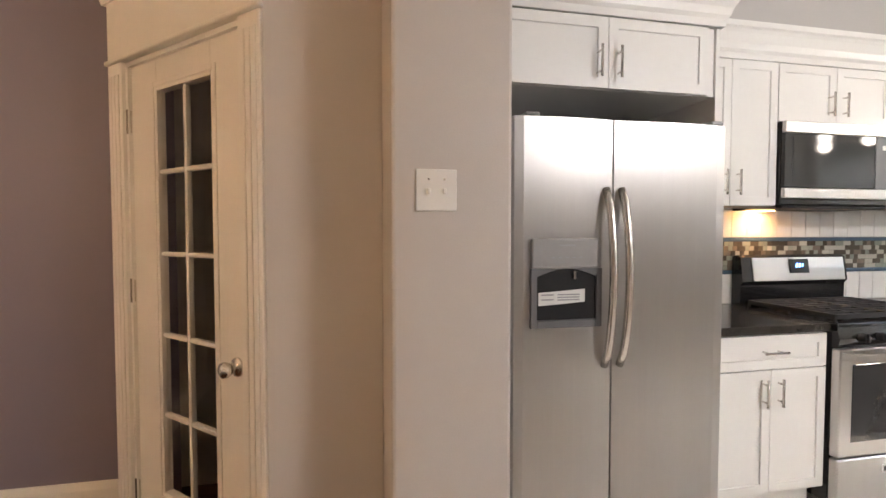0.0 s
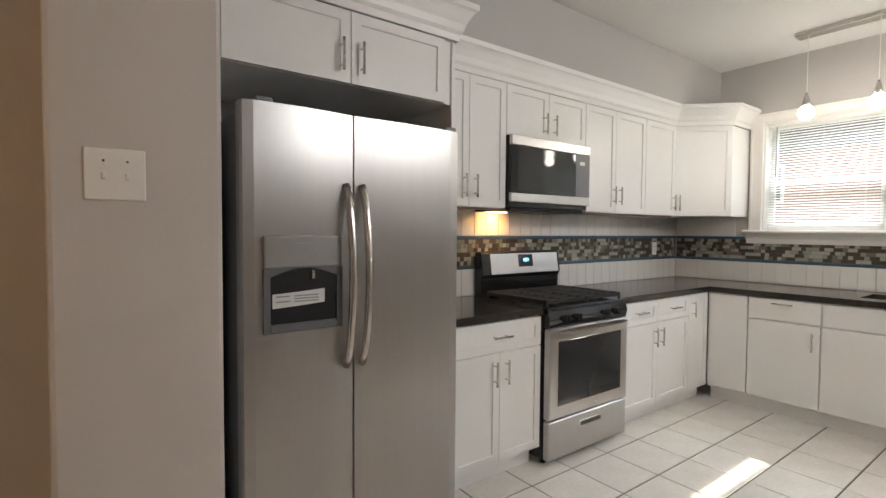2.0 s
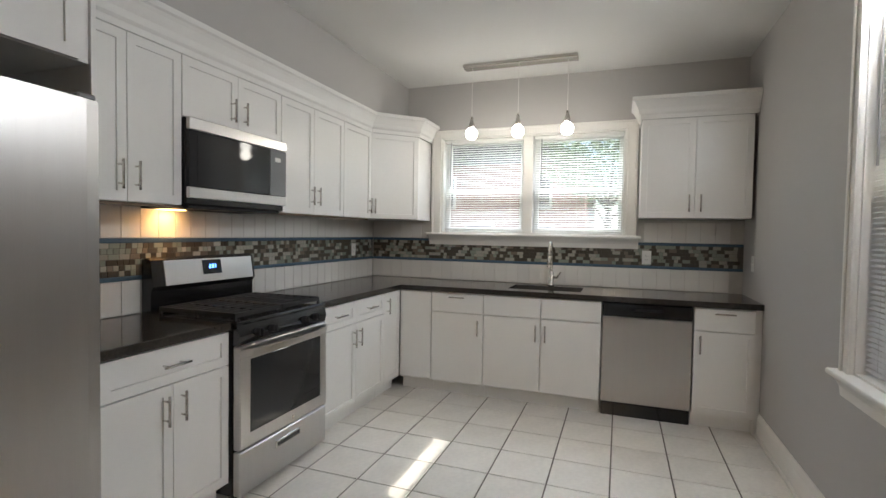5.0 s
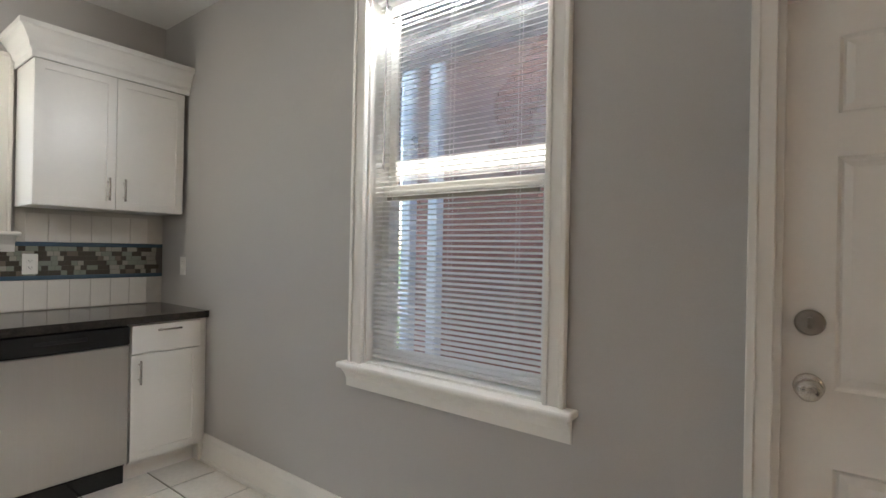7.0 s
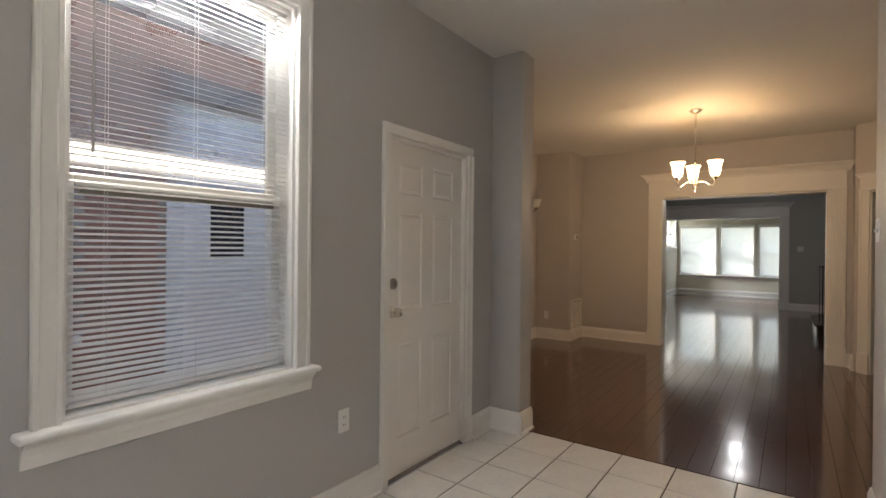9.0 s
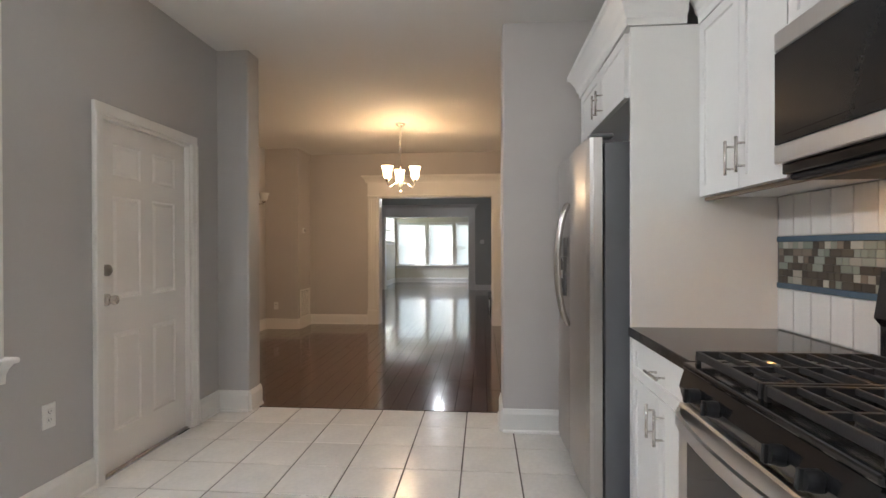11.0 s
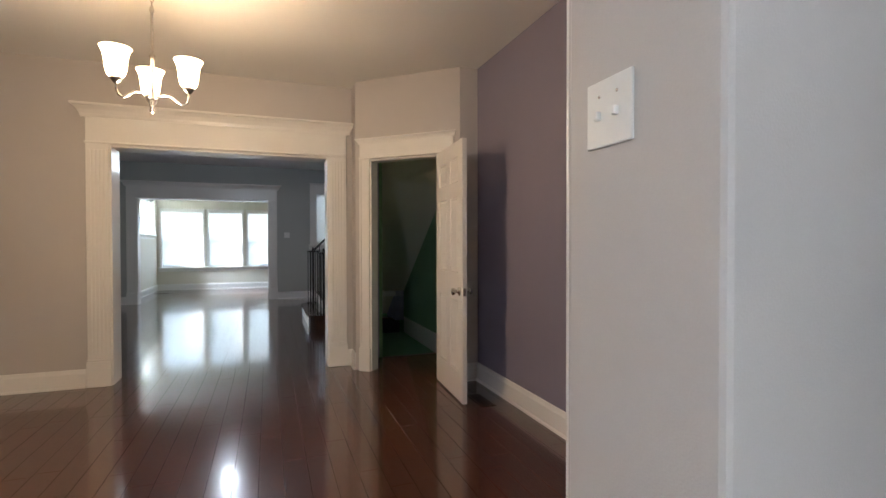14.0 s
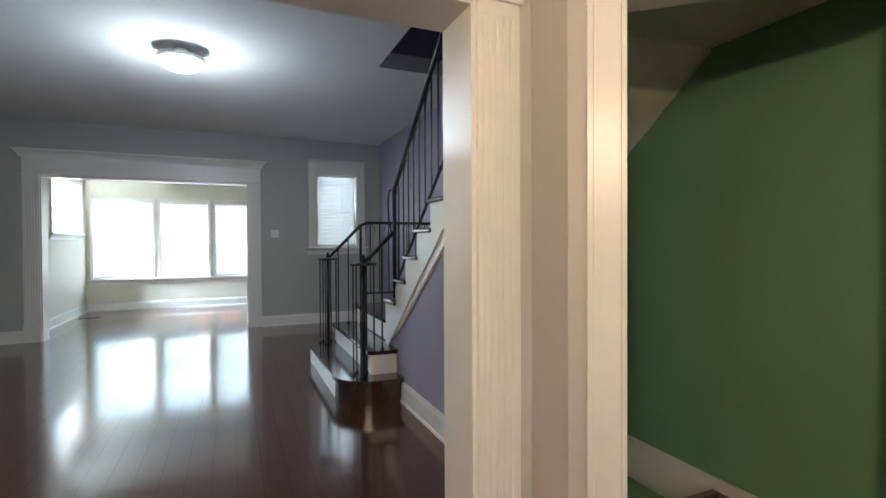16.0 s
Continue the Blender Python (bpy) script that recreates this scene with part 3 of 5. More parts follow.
def sash_window(name, label, m, x0, x1, z0, z1, case=0.085, deep=0.2, stool=True, meet=0.45, blind=1.0, tilt=22, step=0.0215, group="", wand=True, head=0.0, top=0.07, mull=(), dusty=False):
    """m: local -y looks into the room and y = 0 is the wall's face."""
    t = thing(name, label, "window", m, kind="structure")
    bm = bmesh.new()
    for lo, hi, s in ((x0 - case, x0, -1), (x1, x1 + case, 1)):
        box(bm, lo, hi, -0.02, 0, z0, z1 + top, bevel=0.003)
        o = (lo, lo + 0.02) if s < 0 else (hi - 0.02, hi)
        box(bm, *o, -0.03, -0.019, z0, z1 + top, bevel=0.004)
        i = (hi - 0.018, hi) if s < 0 else (lo, lo + 0.018)
        box(bm, *i, -0.026, -0.019, z0, z1, bevel=0.003)
    box(bm, x0, x1, -0.02, 0, z1, z1 + top, bevel=0.003)
    box(bm, x0 - case, x1 + case, -0.03, -0.019, z1 + top - 0.02, z1 + top, bevel=0.004)
    if head:
        box(bm, x0 - case - 0.015, x1 + case + 0.015, -0.05, 0, z1 + top, z1 + top + head, bevel=0.008)
    part("casing", bm, TRIM, t)
    bm = B(x0, x0 + 0.014, -0.002, deep, z0, z1)
    box(bm, x1 - 0.014, x1, -0.002, deep, z0, z1)
    box(bm, x0 + 0.014, x1 - 0.014, -0.002, deep, z1 - 0.014, z1)
    box(bm, x0 + 0.014, x1 - 0.014, -0.002, deep, z0, z0 + 0.014)
    part("jamb_lining", bm, TRIM, t)
    if stool:
        part("stool", B(x0 - case - 0.04, x1 + case + 0.04, -0.065, 0.03, z0 - 0.022, z0 + 0.004, bevel=0.009, seg=2), TRIM, t)
        o = [(0, z0 - 0.11), (-0.012, z0 - 0.11), (-0.016, z0 - 0.07), (-0.03, z0 - 0.045), (-0.045, z0 - 0.03), (-0.05, z0 - 0.022), (0, z0 - 0.022)]
        part("apron", prism(bmesh.new(), o, x0 - case - 0.02, x1 + case + 0.02), TRIM, t)
    bays = []
    edges = [x0 + 0.014, *[v for a in mull for v in (a - 0.045, a + 0.045)], x1 - 0.014]
    for a in mull:
        part("mullion", B(a - 0.045, a + 0.045, 0.0, deep - 0.02, z0 + 0.014, z1 - 0.014, bevel=0.004), TRIM, t)
    for a, b in zip(edges[::2], edges[1::2]):
        zm = z0 + (z1 - z0) * meet
        for lo, hi, y in ((z0 + 0.014, zm + 0.02, 0.085), (zm - 0.02, z1 - 0.014, 0.125)):
            bm = B(a, a + 0.045, y, y + 0.035, lo, hi, bevel=0.003)
            box(bm, b - 0.045, b, y, y + 0.035, lo, hi, bevel=0.003)
            box(bm, a + 0.045, b - 0.045, y, y + 0.035, lo, lo + 0.045, bevel=0.003)
            box(bm, a + 0.045, b - 0.045, y, y + 0.035, hi - 0.04, hi, bevel=0.003)
            s = part("sash", bm, WHITEP, t)
            p = part("pane", B(a + 0.04, b - 0.04, y + 0.015, y + 0.019, lo + 0.04, hi - 0.036), DUSTY if dusty and y > 0.1 else CLEAR, s)
            p.visible_shadow = False
        if dusty:
            part("screen_frame", B(a + 0.05, b - 0.05, 0.060, 0.072, zm - 0.052, zm - 0.024, bevel=0.003), DARKNI, t, "dark bronze screen frame edge")
        # blind
        top_z, bot = z1 - 0.016, z0 + 0.03 + (z1 - z0) * (1 - blind)
        bl = thing("window_blind", "white aluminium mini blind with open slats", "blind", m, group=group or "window blinds")
        part("head_rail", B(a + 0.008, b - 0.008, 0.022, 0.05, top_z - 0.028, top_z, bevel=0.003), WHITEP, bl)
        part("bottom_rail", B(a + 0.01, b - 0.01, 0.026, 0.046, bot, bot + 0.014, bevel=0.004), WHITEP, bl)
        sm = bmesh.new()
        hw = 0.0125
        vs = [[sm.verts.new((x, hw * (2 * k / 4 - 1), 0.0022 * (1 - (2 * k / 4 - 1) ** 2))) for k in range(5)] for x in (a + 0.012, b - 0.012)]
        for k in range(4):
            sm.faces.new((vs[0][k], vs[1][k], vs[1][k + 1], vs[0][k + 1]))
        me = mesh("slat", sm, SLAT)
        z = bot + 0.03
        while z < top_z - 0.035:
            part("slat", me, SLAT, bl, m=pose(0, 0.036, z, tilt))
            z += step
        for x in (a + 0.12, (a + b) / 2, b - 0.12):
            for y in (0.0225, 0.0495):
                part("ladder_cord", R((x, y, bot + 0.01), (x, y, top_z - 0.02), 0.0008, 4), WHITEP, bl)
        if wand:
            part("tilt_wand", R((a + 0.075, 0.012, top_z - 0.03), (a + 0.073, 0.012, top_z - 0.03 - 0.45 * (z1 - z0)), 0.005, 6), WAND, bl, "clear grey tilt wand")
    return t


sash_window("window_1", "white wood double sash window over the sink", facing(E, 0, -90), -1.935, -0.244, 1.37, 2.29, case=0.095, mull=(-1.09,), deep=0.2, tilt=34, top=0.075)
sash_window("window_2", "white wood sash window beside the back door", facing(0, S, 180), -2.925, -2.05, 0.80, 2.46, case=0.078, tilt=20, top=0.09, meet=0.47, dusty=True)
sash_window("window_3", "white sash window beside the stairs", facing(LW, 0, 90), 2.0, 2.645, 1.2, 2.37, case=0.13, tilt=50, top=0.2, head=0.02, wand=False)
for a, b in FRONT:
    sash_window("window_4", "white front room window with lowered blind", facing(FW, 0, 90), a, b, 0.60, 2.10, case=0.036, tilt=58, top=0.05, stool=True, wand=False, group="front room blinds")
sash_window("window_5", "white window high in the front room side wall", facing(0, -1.76, 180), 11.62, 13.18, 1.45, 2.33, case=0.06, tilt=8, top=0.05, wand=False, blind=0.12, group="front room blinds")

# ---- kitchen cabinets ----
# every unit stands in a local frame: x along the run, -y to the front, face at y = 0


def bar_handle(t, x, z, n=0.13, upright=True):
    bm = bmesh.new()
    a, b = ((x, -0.032, z - n / 2), (x, -0.032, z + n / 2)) if upright else ((x - n / 2, -0.032, z), (x + n / 2, -0.032, z))
    rod(bm, a, b, 0.006, 10)
    for k in (0.18, 0.82):
        p = Vector(a).lerp(Vector(b), k)
        rod(bm, p, (p.x, 0.0, p.z), 0.0045, 8)
    return bm


def shaker(x0, x1, z0, z1, rail=0.062, th=0.02):
    """One board with a sunken panel."""
    bm = B(x0, x1, -th, 0, z0, z1)
    f = [f for f in bm.faces if f.normal.y < -0.9]
    bmesh.ops.inset_region(bm, faces=f, thickness=rail, depth=0)
    bmesh.ops.inset_region(bm, faces=f, thickness=0.0015, depth=-0.008)
    return bm


def front(t, x0, x1, z0, z1, handle=None, kind="door", flat=False):
    g = 0.0035 if flat else 0.002
    bm = B(x0 + g, x1 - g, -0.02, 0, z0 + g, z1 - g, bevel=0.002) if flat else shaker(x0 + g, x1 - g, z0 + g, z1 - g)
    d = part(kind, bm, CAB, t)
    if handle:
        x, z, up = handle
        part("handle", _lift(bar_handle(d, x, z, 0.13, up)), NICKEL, d, "brushed nickel bar handle", True)
    return d


def _lift(bm):
    for v in bm.verts:
        v.co.y -= 0.0 if v.co.y > -0.001 else 0.018
    return bm


def base_unit(m, w, spec, label, deep=0.60, toe=True):
    t = thing("base_cabinet", label, "cabinet", m, group="base cabinets")
    bm = B(0.001, w - 0.001, 0.0, deep, 0.105, 0.875)
    part("body", bm, CAB, t)
    part("toe_kick", B(0.001, w - 0.001, 0.06, 0.075, 0.0, 0.105), CAB, t)
    for f in spec:
        front(t, *f)
    return t


def wall_unit(m, w, z0, z1, spec, label, deep=0.31):
    t = thing("wall_cabinet", label, "cabinet", m, group="wall cabinets")
    part("body", B(0.001, w - 0.001, 0.0, deep, z0, z1), CAB, t)
    for f in spec:
        front(t, *f)
    return t


def nface(x, y):
    return pose(x, y, 0)


def eface(x, y):
    return pose(x, y, 0, 0, 0, -90)


NY = 2.09
DZ0, DZ1, DRZ = 0.115, 0.705, 0.87
# north run
base_unit(nface(1.672, NY), 0.635, [(0, 0.635, DRZ - 0.165 + 0.002, DRZ, (0.32, 0.79, False), "drawer"), (0, 0.3175, DZ0, DZ1, (0.275, 0.60, True)), (0.3175, 0.635, DZ0, DZ1, (0.36, 0.60, True))],
          "white shaker base cabinet beside the refrigerator")
base_unit(nface(3.085, NY), 0.90, [(0, 0.45, DZ1 + 0.002, DRZ, (0.225, 0.79, False), "drawer"), (0.45, 0.90, DZ1 + 0.002, DRZ, (0.675, 0.79, False), "drawer"), (0, 0.45, DZ0, DZ1, (0.41, 0.60, True)), (0.45, 0.90, DZ0, DZ1, (0.49, 0.60, True))],
          "white shaker base cabinet with two drawers beside the range")
t = base_unit(nface(3.985, NY), 0.32, [(0, 0.30, DZ0, DRZ, (0.05, 0.76, True))], "white shaker corner base cabinet")
# east run, starting at the inner corner
EX = 4.31
base_unit(eface(EX, 2.068), 0.293, [(0.0, 0.293, DZ0, DRZ, None, "door", True)], "plain white corner base cabinet panel")
base_unit(eface(EX, 1.775), 0.459, [(0, 0.459, DZ1 + 0.002, DRZ, (0.23, 0.835, False), "drawer", True), (0, 0.459, DZ0, DZ1, (0.415, 0.59, True), "door", True)], "white base cabinet with drawer and door")
base_unit(eface(EX, 1.316), 0.922, [(0, 0.467, DZ1 + 0.002, DRZ, None, "false_front", True), (0.467, 0.922, DZ1 + 0.002, DRZ, None, "false_front", True), (0, 0.467, DZ0, DZ1, (0.43, 0.59, True), "door", True), (0.467, 0.922, DZ0, DZ1, (0.505, 0.59, True), "door", True)],
          "white two-door sink base cabinet")
base_unit(eface(EX, -0.236), 0.384, [(0, 0.384, DZ1 + 0.002, DRZ, (0.19, 0.835, False), "drawer", True), (0, 0.384, DZ0, DZ1, (0.04, 0.61, True), "door")], "white base cabinet beside the dishwasher")
solid("cabinet_filler", B(EX, 4.9, S + 0.002, -0.622, 0, 0.875), CAB, "narrow white filler strip beside the wall", "filler", kind="")

# worktops
bm = B(1.66, 2.31, 2.055, N - 0.002, 0.877, 0.918, bevel=0.003)
wt = thing("worktop", "polished black granite worktop beside the refrigerator", "worktop")
part("slab", bm, GRANITE, wt)
wt = thing("worktop", "L-shaped polished black granite worktop with sink cutout", "worktop")
SY0, SY1, SX0, SX1 = 0.56, 1.15, 4.43, 4.78
SM = (SY0 + SY1) / 2
ARMS = ([(3.082, 2.055), (4.275, 2.055), (4.275, SM), (SX0, SM), (SX0, SY1), (SX1, SY1), (SX1, SM), (E - 0.002, SM), (E - 0.002, N - 0.002), (3.082, N - 0.002)],
        [(4.275, S + 0.002), (E - 0.002, S + 0.002), (E - 0.002, SM - 0.0006), (SX1, SM - 0.0006), (SX1, SY0), (SX0, SY0), (SX0, SM - 0.0006), (4.275, SM - 0.0006)])
for arm in ARMS:
    part("slab", prism(bmesh.new(), arm, 0.877, 0.918, "z"), GRANITE, wt)
sk = thing("sink", "undermount stainless steel kitchen sink", "sink")
bm = bmesh.new()
box(bm, SX0 - 0.01, SX0, SY0 - 0.01, SY1 + 0.01, 0.70, 0.876)
box(bm, SX1, SX1 + 0.01, SY0 - 0.01, SY1 + 0.01, 0.70, 0.876)
box(bm, SX0, SX1, SY0 - 0.01, SY0, 0.70, 0.876)
box(bm, SX0, SX1, SY1, SY1 + 0.01, 0.70, 0.876)
box(bm, SX0, SX1, SY0, SY1, 0.69, 0.70)
part("bowl", bm, STEELH, sk)
part("drain", lathe(bmesh.new(), [(0, 0), (0.03, 0), (0.045, 0.003), (0.0, 0.003)], (4.62, 0.86, 0.70)), DARKNI, sk, smooth=True)
fa = thing("faucet", "brushed nickel gooseneck kitchen faucet with lever", "faucet", pose(4.83, 0.845, 0.918))
part("base", lathe(bmesh.new(), [(0, 0), (0.03, 0), (0.03, 0.01), (0.024, 0.02), (0.022, 0.12), (0.016, 0.13), (0, 0.13)]), NICKEL, fa, smooth=True)
part("spout", pipe(bmesh.new(), [(0, 0, 0.12), (0, 0, 0.30), *[(-0.07 + 0.07 * math.cos(a), 0, 0.30 + 0.085 * math.sin(a)) for a in (math.pi * k / 10 for k in range(11))], (-0.142, 0, 0.26)], 0.0125, 10), NICKEL, fa, smooth=True)
part("spray_head", R((-0.142, 0, 0.27), (-0.146, 0, 0.17), 0.015, 12, 0.018), NICKEL, fa, smooth=True)
bm = R((0, -0.02, 0.075), (0, -0.055, 0.078), 0.012, 10)
rod(bm, (0, -0.05, 0.075), (-0.01, -0.085, 0.125), 0.007, 8)
part("lever", bm, NICKEL, fa, smooth=True)

# wall cabinets, north run
UZ0, UZ1, UY = 1.49, 2.245, 2.375
wall_unit(nface(1.672, UY), 0.618, UZ0, UZ1, [(0.0, 0.33, UZ0, UZ1, (0.29, 1.61, True)), (0.33, 0.618, UZ0, UZ1, (0.37, 1.61, True))], "white shaker wall cabinet beside the microwave")
wall_unit(nface(2.292, UY), 0.76, 1.94, UZ1, [(0, 0.38, 1.94, UZ1, (0.335, 2.04, True)), (0.38, 0.76, 1.94, UZ1, (0.425, 2.04, True))], "short white shaker cabinet above the microwave")
wall_unit(nface(3.054, UY), 0.76, UZ0, UZ1, [(0, 0.36, UZ0, UZ1, (0.325, 1.62, True)), (0.36, 0.76, UZ0, UZ1, (0.4, 1.62, True))], "white shaker two-door wall cabinet")
wall_unit(nface(3.816, UY), 0.45, UZ0, UZ1, [(0, 0.45, UZ0, UZ1, (0.41, 1.60, True))], "white shaker single-door wall cabinet")
# diagonal corner cabinet
t = thing("wall_cabinet", "white shaker corner wall cabinet with slanting door", "cabinet", group="wall cabinets")
C0, C1 = (4.268, 2.375), (4.595, 2.05)
part("body", prism(bmesh.new(), [C0, C1, (E - 0.002, 2.05), (E - 0.002, N - 0.002), (4.268, N - 0.002)], UZ0, UZ1, "z"), CAB, t)
mm, n = along(C0, C1)
d = part("door", shaker(0.004, n - 0.004, UZ0 + 0.002, UZ1 - 0.002), CAB, t, m=mm)
part("handle", _lift(bar_handle(d, 0.045, 1.60)), NICKEL, d, "brushed nickel bar handle", True)
# by the dishwasher, against the south wall
UE = E - 0.325
wall_unit(eface(UE, 0.135), 0.768, 1.515, 2.285, [(0, 0.384, 1.515, 2.285, (0.345, 1.63, True)), (0.384, 0.768, 1.515, 2.285, (0.425, 1.63, True))], "white shaker two-door wall cabinet beside the window")
# over the refrigerator
FY = 2.075
wall_unit(nface(0.62, FY), 1.028, 1.953, 2.25, [(0, 0.50, 1.953, 2.25, (0.455, 2.06, True)), (0.50, 0.985, 1.953, 2.25, (0.545, 2.06, True))], "white shaker cabinet above the refrigerator", deep=0.60)
bm = B(1.650, 1.668, 2.065, N - 0.002, 0.0, 2.25, bevel=0.001)
solid("refrigerator_side_panel", bm, CAB, "tall white panel between refrigerator and worktop", "panel", kind="")
solid("refrigerator_filler_panel", B(0.60, 0.618, 2.10, N - 0.002, 0.0, 2.25), CAB, "tall white panel on the wall side of the refrigerator", "panel", kind="")


def crown_run(pts, z, out=0.075, high=0.165):
    """A crown moulding on top of cabinets along a line of plan points, face to the right."""
    prof = [(0.0, 0.0), (0.008, 0.0), (0.010, 0.03), (0.022, 0.045), (0.030, 0.075), (0.052, 0.115), (out - 0.012, 0.130), (out, 0.138), (out, high), (0.0, high)]
    P = [Vector((x, y)) for x, y in pts]
    nor = []
    for i in range(len(P)):
        ns = []
        for a, b in ((i - 1, i), (i, i + 1)):
            if a >= 0 and b < len(P):
                d = (P[b] - P[a]).normalized()
                ns.append(Vector((d.y, -d.x)))
        s = sum(ns, Vector((0, 0)))
        s.normalize()
        nor.append(s / max(s.dot(ns[0]), 0.3))
    bm = bmesh.new()
    rings = [[bm.verts.new((*(p + n * u), z + v)) for u, v in prof] for p, n in zip(P, nor)]
    for a, b in zip(rings, rings[1:]):
        for k in range(len(prof)):
            j = (k + 1) % len(prof)
            bm.faces.new((a[k], a[j], b[j], b[k]))
    bm.faces.new(rings[0][::-1]), bm.faces.new(rings[-1])
    return bm


solid("crown_moulding", crown_run([(1.67, UY - 0.015), (4.262, UY - 0.015), (4.585, 2.04), (E - 0.003, 2.04)], UZ1 + 0.002), CAB, "white crown moulding along the wall cabinets", "moulding", kind="")
solid("crown_moulding", crown_run([(0.615, 2.6), (0.615, FY - 0.022), (1.672, FY - 0.022), (1.672, 2.30)], 2.252), CAB, "white crown moulding above the refrigerator cabinet", "moulding", kind="")
solid("crown_moulding", crown_run([(E - 0.003, 0.138), (UE - 0.022, 0.138), (UE - 0.022, S + 0.003)], 2.287), CAB, "white crown moulding on the cabinet beside the window", "moulding", kind="")
# dark brown strip along the lower front edge of the north wall cabinets
solid("cabinet_under_strip", B(1.672, 4.26, UY + 0.004, UY + 0.03, UZ0 - 0.014, UZ0 - 0.001), DKSTRIP, "thin dark strip under the wall cabinets", "moulding", kind="")

# ---- refrigerator ----
fr = thing("refrigerator", "stainless steel side-by-side refrigerator with ice dispenser", "refrigerator", pose(0.687, 1.89, 0))
FWD = 0.885
part("body", B(-0.037, FWD - 0.005, 0.085, 0.76, 0.02, 1.765, bevel=0.006), FSIDE, fr, "dark grey painted side")


def fdoor(x0, x1, left):
    """A bowed door, with its outer edge rolled over and its inner edge square."""
    out = [(x0, 0.075)]
    n = 10
    for k in range(n + 1):
        s = k / n
        edge = (k == 0 and left) or (k == n and not left)
        out.append((x0 + (x1 - x0) * s, 0.012 - 0.012 * math.sin(math.pi * s) + (0.022 if edge else 0)))
        if k == 0 and left:
            out.append((x0 + 0.007, 0.018))
        if k == n - 1 and not left:
            out.append((x1 - 0.007, 0.018))
    return prism(bmesh.new(), out + [(x1, 0.075)], 0.09, 1.785, "z")


L0, L1, R0, R1 = -0.042, 0.365, 0.372, FWD
ld = part("freezer_door", fdoor(L0, L1, True), STEEL, fr)
rd = part("refrigerator_door", fdoor(R0, R1, False), STEEL, fr)
part("kick_grille", B(0.02, FWD - 0.02, 0.05, 0.085, 0.015, 0.085), RUBBER, fr)
for x in (0.04, FWD - 0.04):
    part("hinge_cover", B(x - 0.03, x + 0.03, 0.02, 0.13, 1.786, 1.806, bevel=0.006), FSIDE, fr)
for x in (0.08, FWD - 0.08):
    for y in (0.12, 0.70):
        part("foot", R((x, y, 0.0), (x, y, 0.022), 0.018), RUBBER, fr)
for x, d in ((0.335, ld), (0.402, rd)):
    pts = [(x, 0.012 - 0.062 * math.sin(math.pi * min(max(k / 14, 0), 1)) ** 0.6 - 0.006, 0.83 + 0.69 * k / 14) for k in range(15)]
    bm = pipe(bmesh.new(), pts, 0.015, 10)
    for v in bm.verts:
        v.co.x = x + (v.co.x - x) * 1.05
    part("handle", bm, NICKEL, d, "bowed steel handle", True)
dx0, dx1, dz0, dz1 = 0.024, 0.312, 0.99, 1.33
disp = part("dispenser", B(dx0, dx1, -0.012, 0.01, dz1 - 0.115, dz1, bevel=0.008, seg=2), PEWTER, ld, "grey ice and water dispenser with paper label")
bm = B(dx0, dx0 + 0.022, -0.012, 0.01, dz0, dz1 - 0.115)
box(bm, dx1 - 0.022, dx1, -0.012, 0.01, dz0, dz1 - 0.115)
box(bm, dx0 + 0.022, dx1 - 0.022, -0.014, 0.01, dz0, dz0 + 0.03, bevel=0.004)
prism(bm, [(dx0 + 0.022, dz1 - 0.115), *[(dx0 + 0.022 + (dx1 - dx0 - 0.044) * k / 10, dz1 - 0.145 + 0.03 * math.sin(math.pi * k / 10)) for k in range(11)], (dx1 - 0.022, dz1 - 0.115)], -0.011, 0.008, "y")
part("dispenser_frame", bm, GREYP, ld)
part("dispenser_recess", B(dx0 + 0.022, dx1 - 0.022, -0.0035, 0.004, dz0 + 0.03, dz1 - 0.115), RUBBER, ld, "dark dispenser recess")
bm = bmesh.new()
pr = [(dx0 + 0.03 + 0.19 * k / 8, -0.006 - 0.004 * math.sin(math.pi * k / 8)) for k in range(9)]
a = [bm.verts.new((x, y, 1.075 + 0.012 * k / 8)) for k, (x, y) in enumerate(pr)]
b = [bm.verts.new((x, y, 1.125 + 0.012 * k / 8)) for k, (x, y) in enumerate(pr)]
for k in range(8):
    bm.faces.new((a[k], a[k + 1], b[k + 1], b[k]))
part("paper_label", bm, PAPER, ld, "white printed paper label")
bm = bmesh.new()
for i, (u, w_, z) in enumerate(((0.005, 0.05, 0.036), (0.07, 0.09, 0.036), (0.07, 0.09, 0.026), (0.07, 0.09, 0.016), (0.005, 0.05, 0.018))):
    box(bm, dx0 + 0.035 + u, dx0 + 0.035 + u + w_, -0.0115, -0.0105, 1.078 + z, 1.078 + z + 0.005)
part("label_print", bm, INK, ld)
bm = B(dx0 + 0.11, dx0 + 0.175, -0.0135, -0.011, dz1 - 0.03, dz1 - 0.024)
for k in range(5):
    box(bm, dx0 + 0.08 + 0.028 * k, dx0 + 0.092 + 0.028 * k, -0.0135, -0.011, dz1 - 0.075, dz1 - 0.071)
part("dispenser_print", bm, INK, ld)
part("dispenser_nozzle", R((dx0 + 0.175, -0.012, 1.205), (dx0 + 0.175, -0.012, 1.175), 0.006), NICKEL, ld)

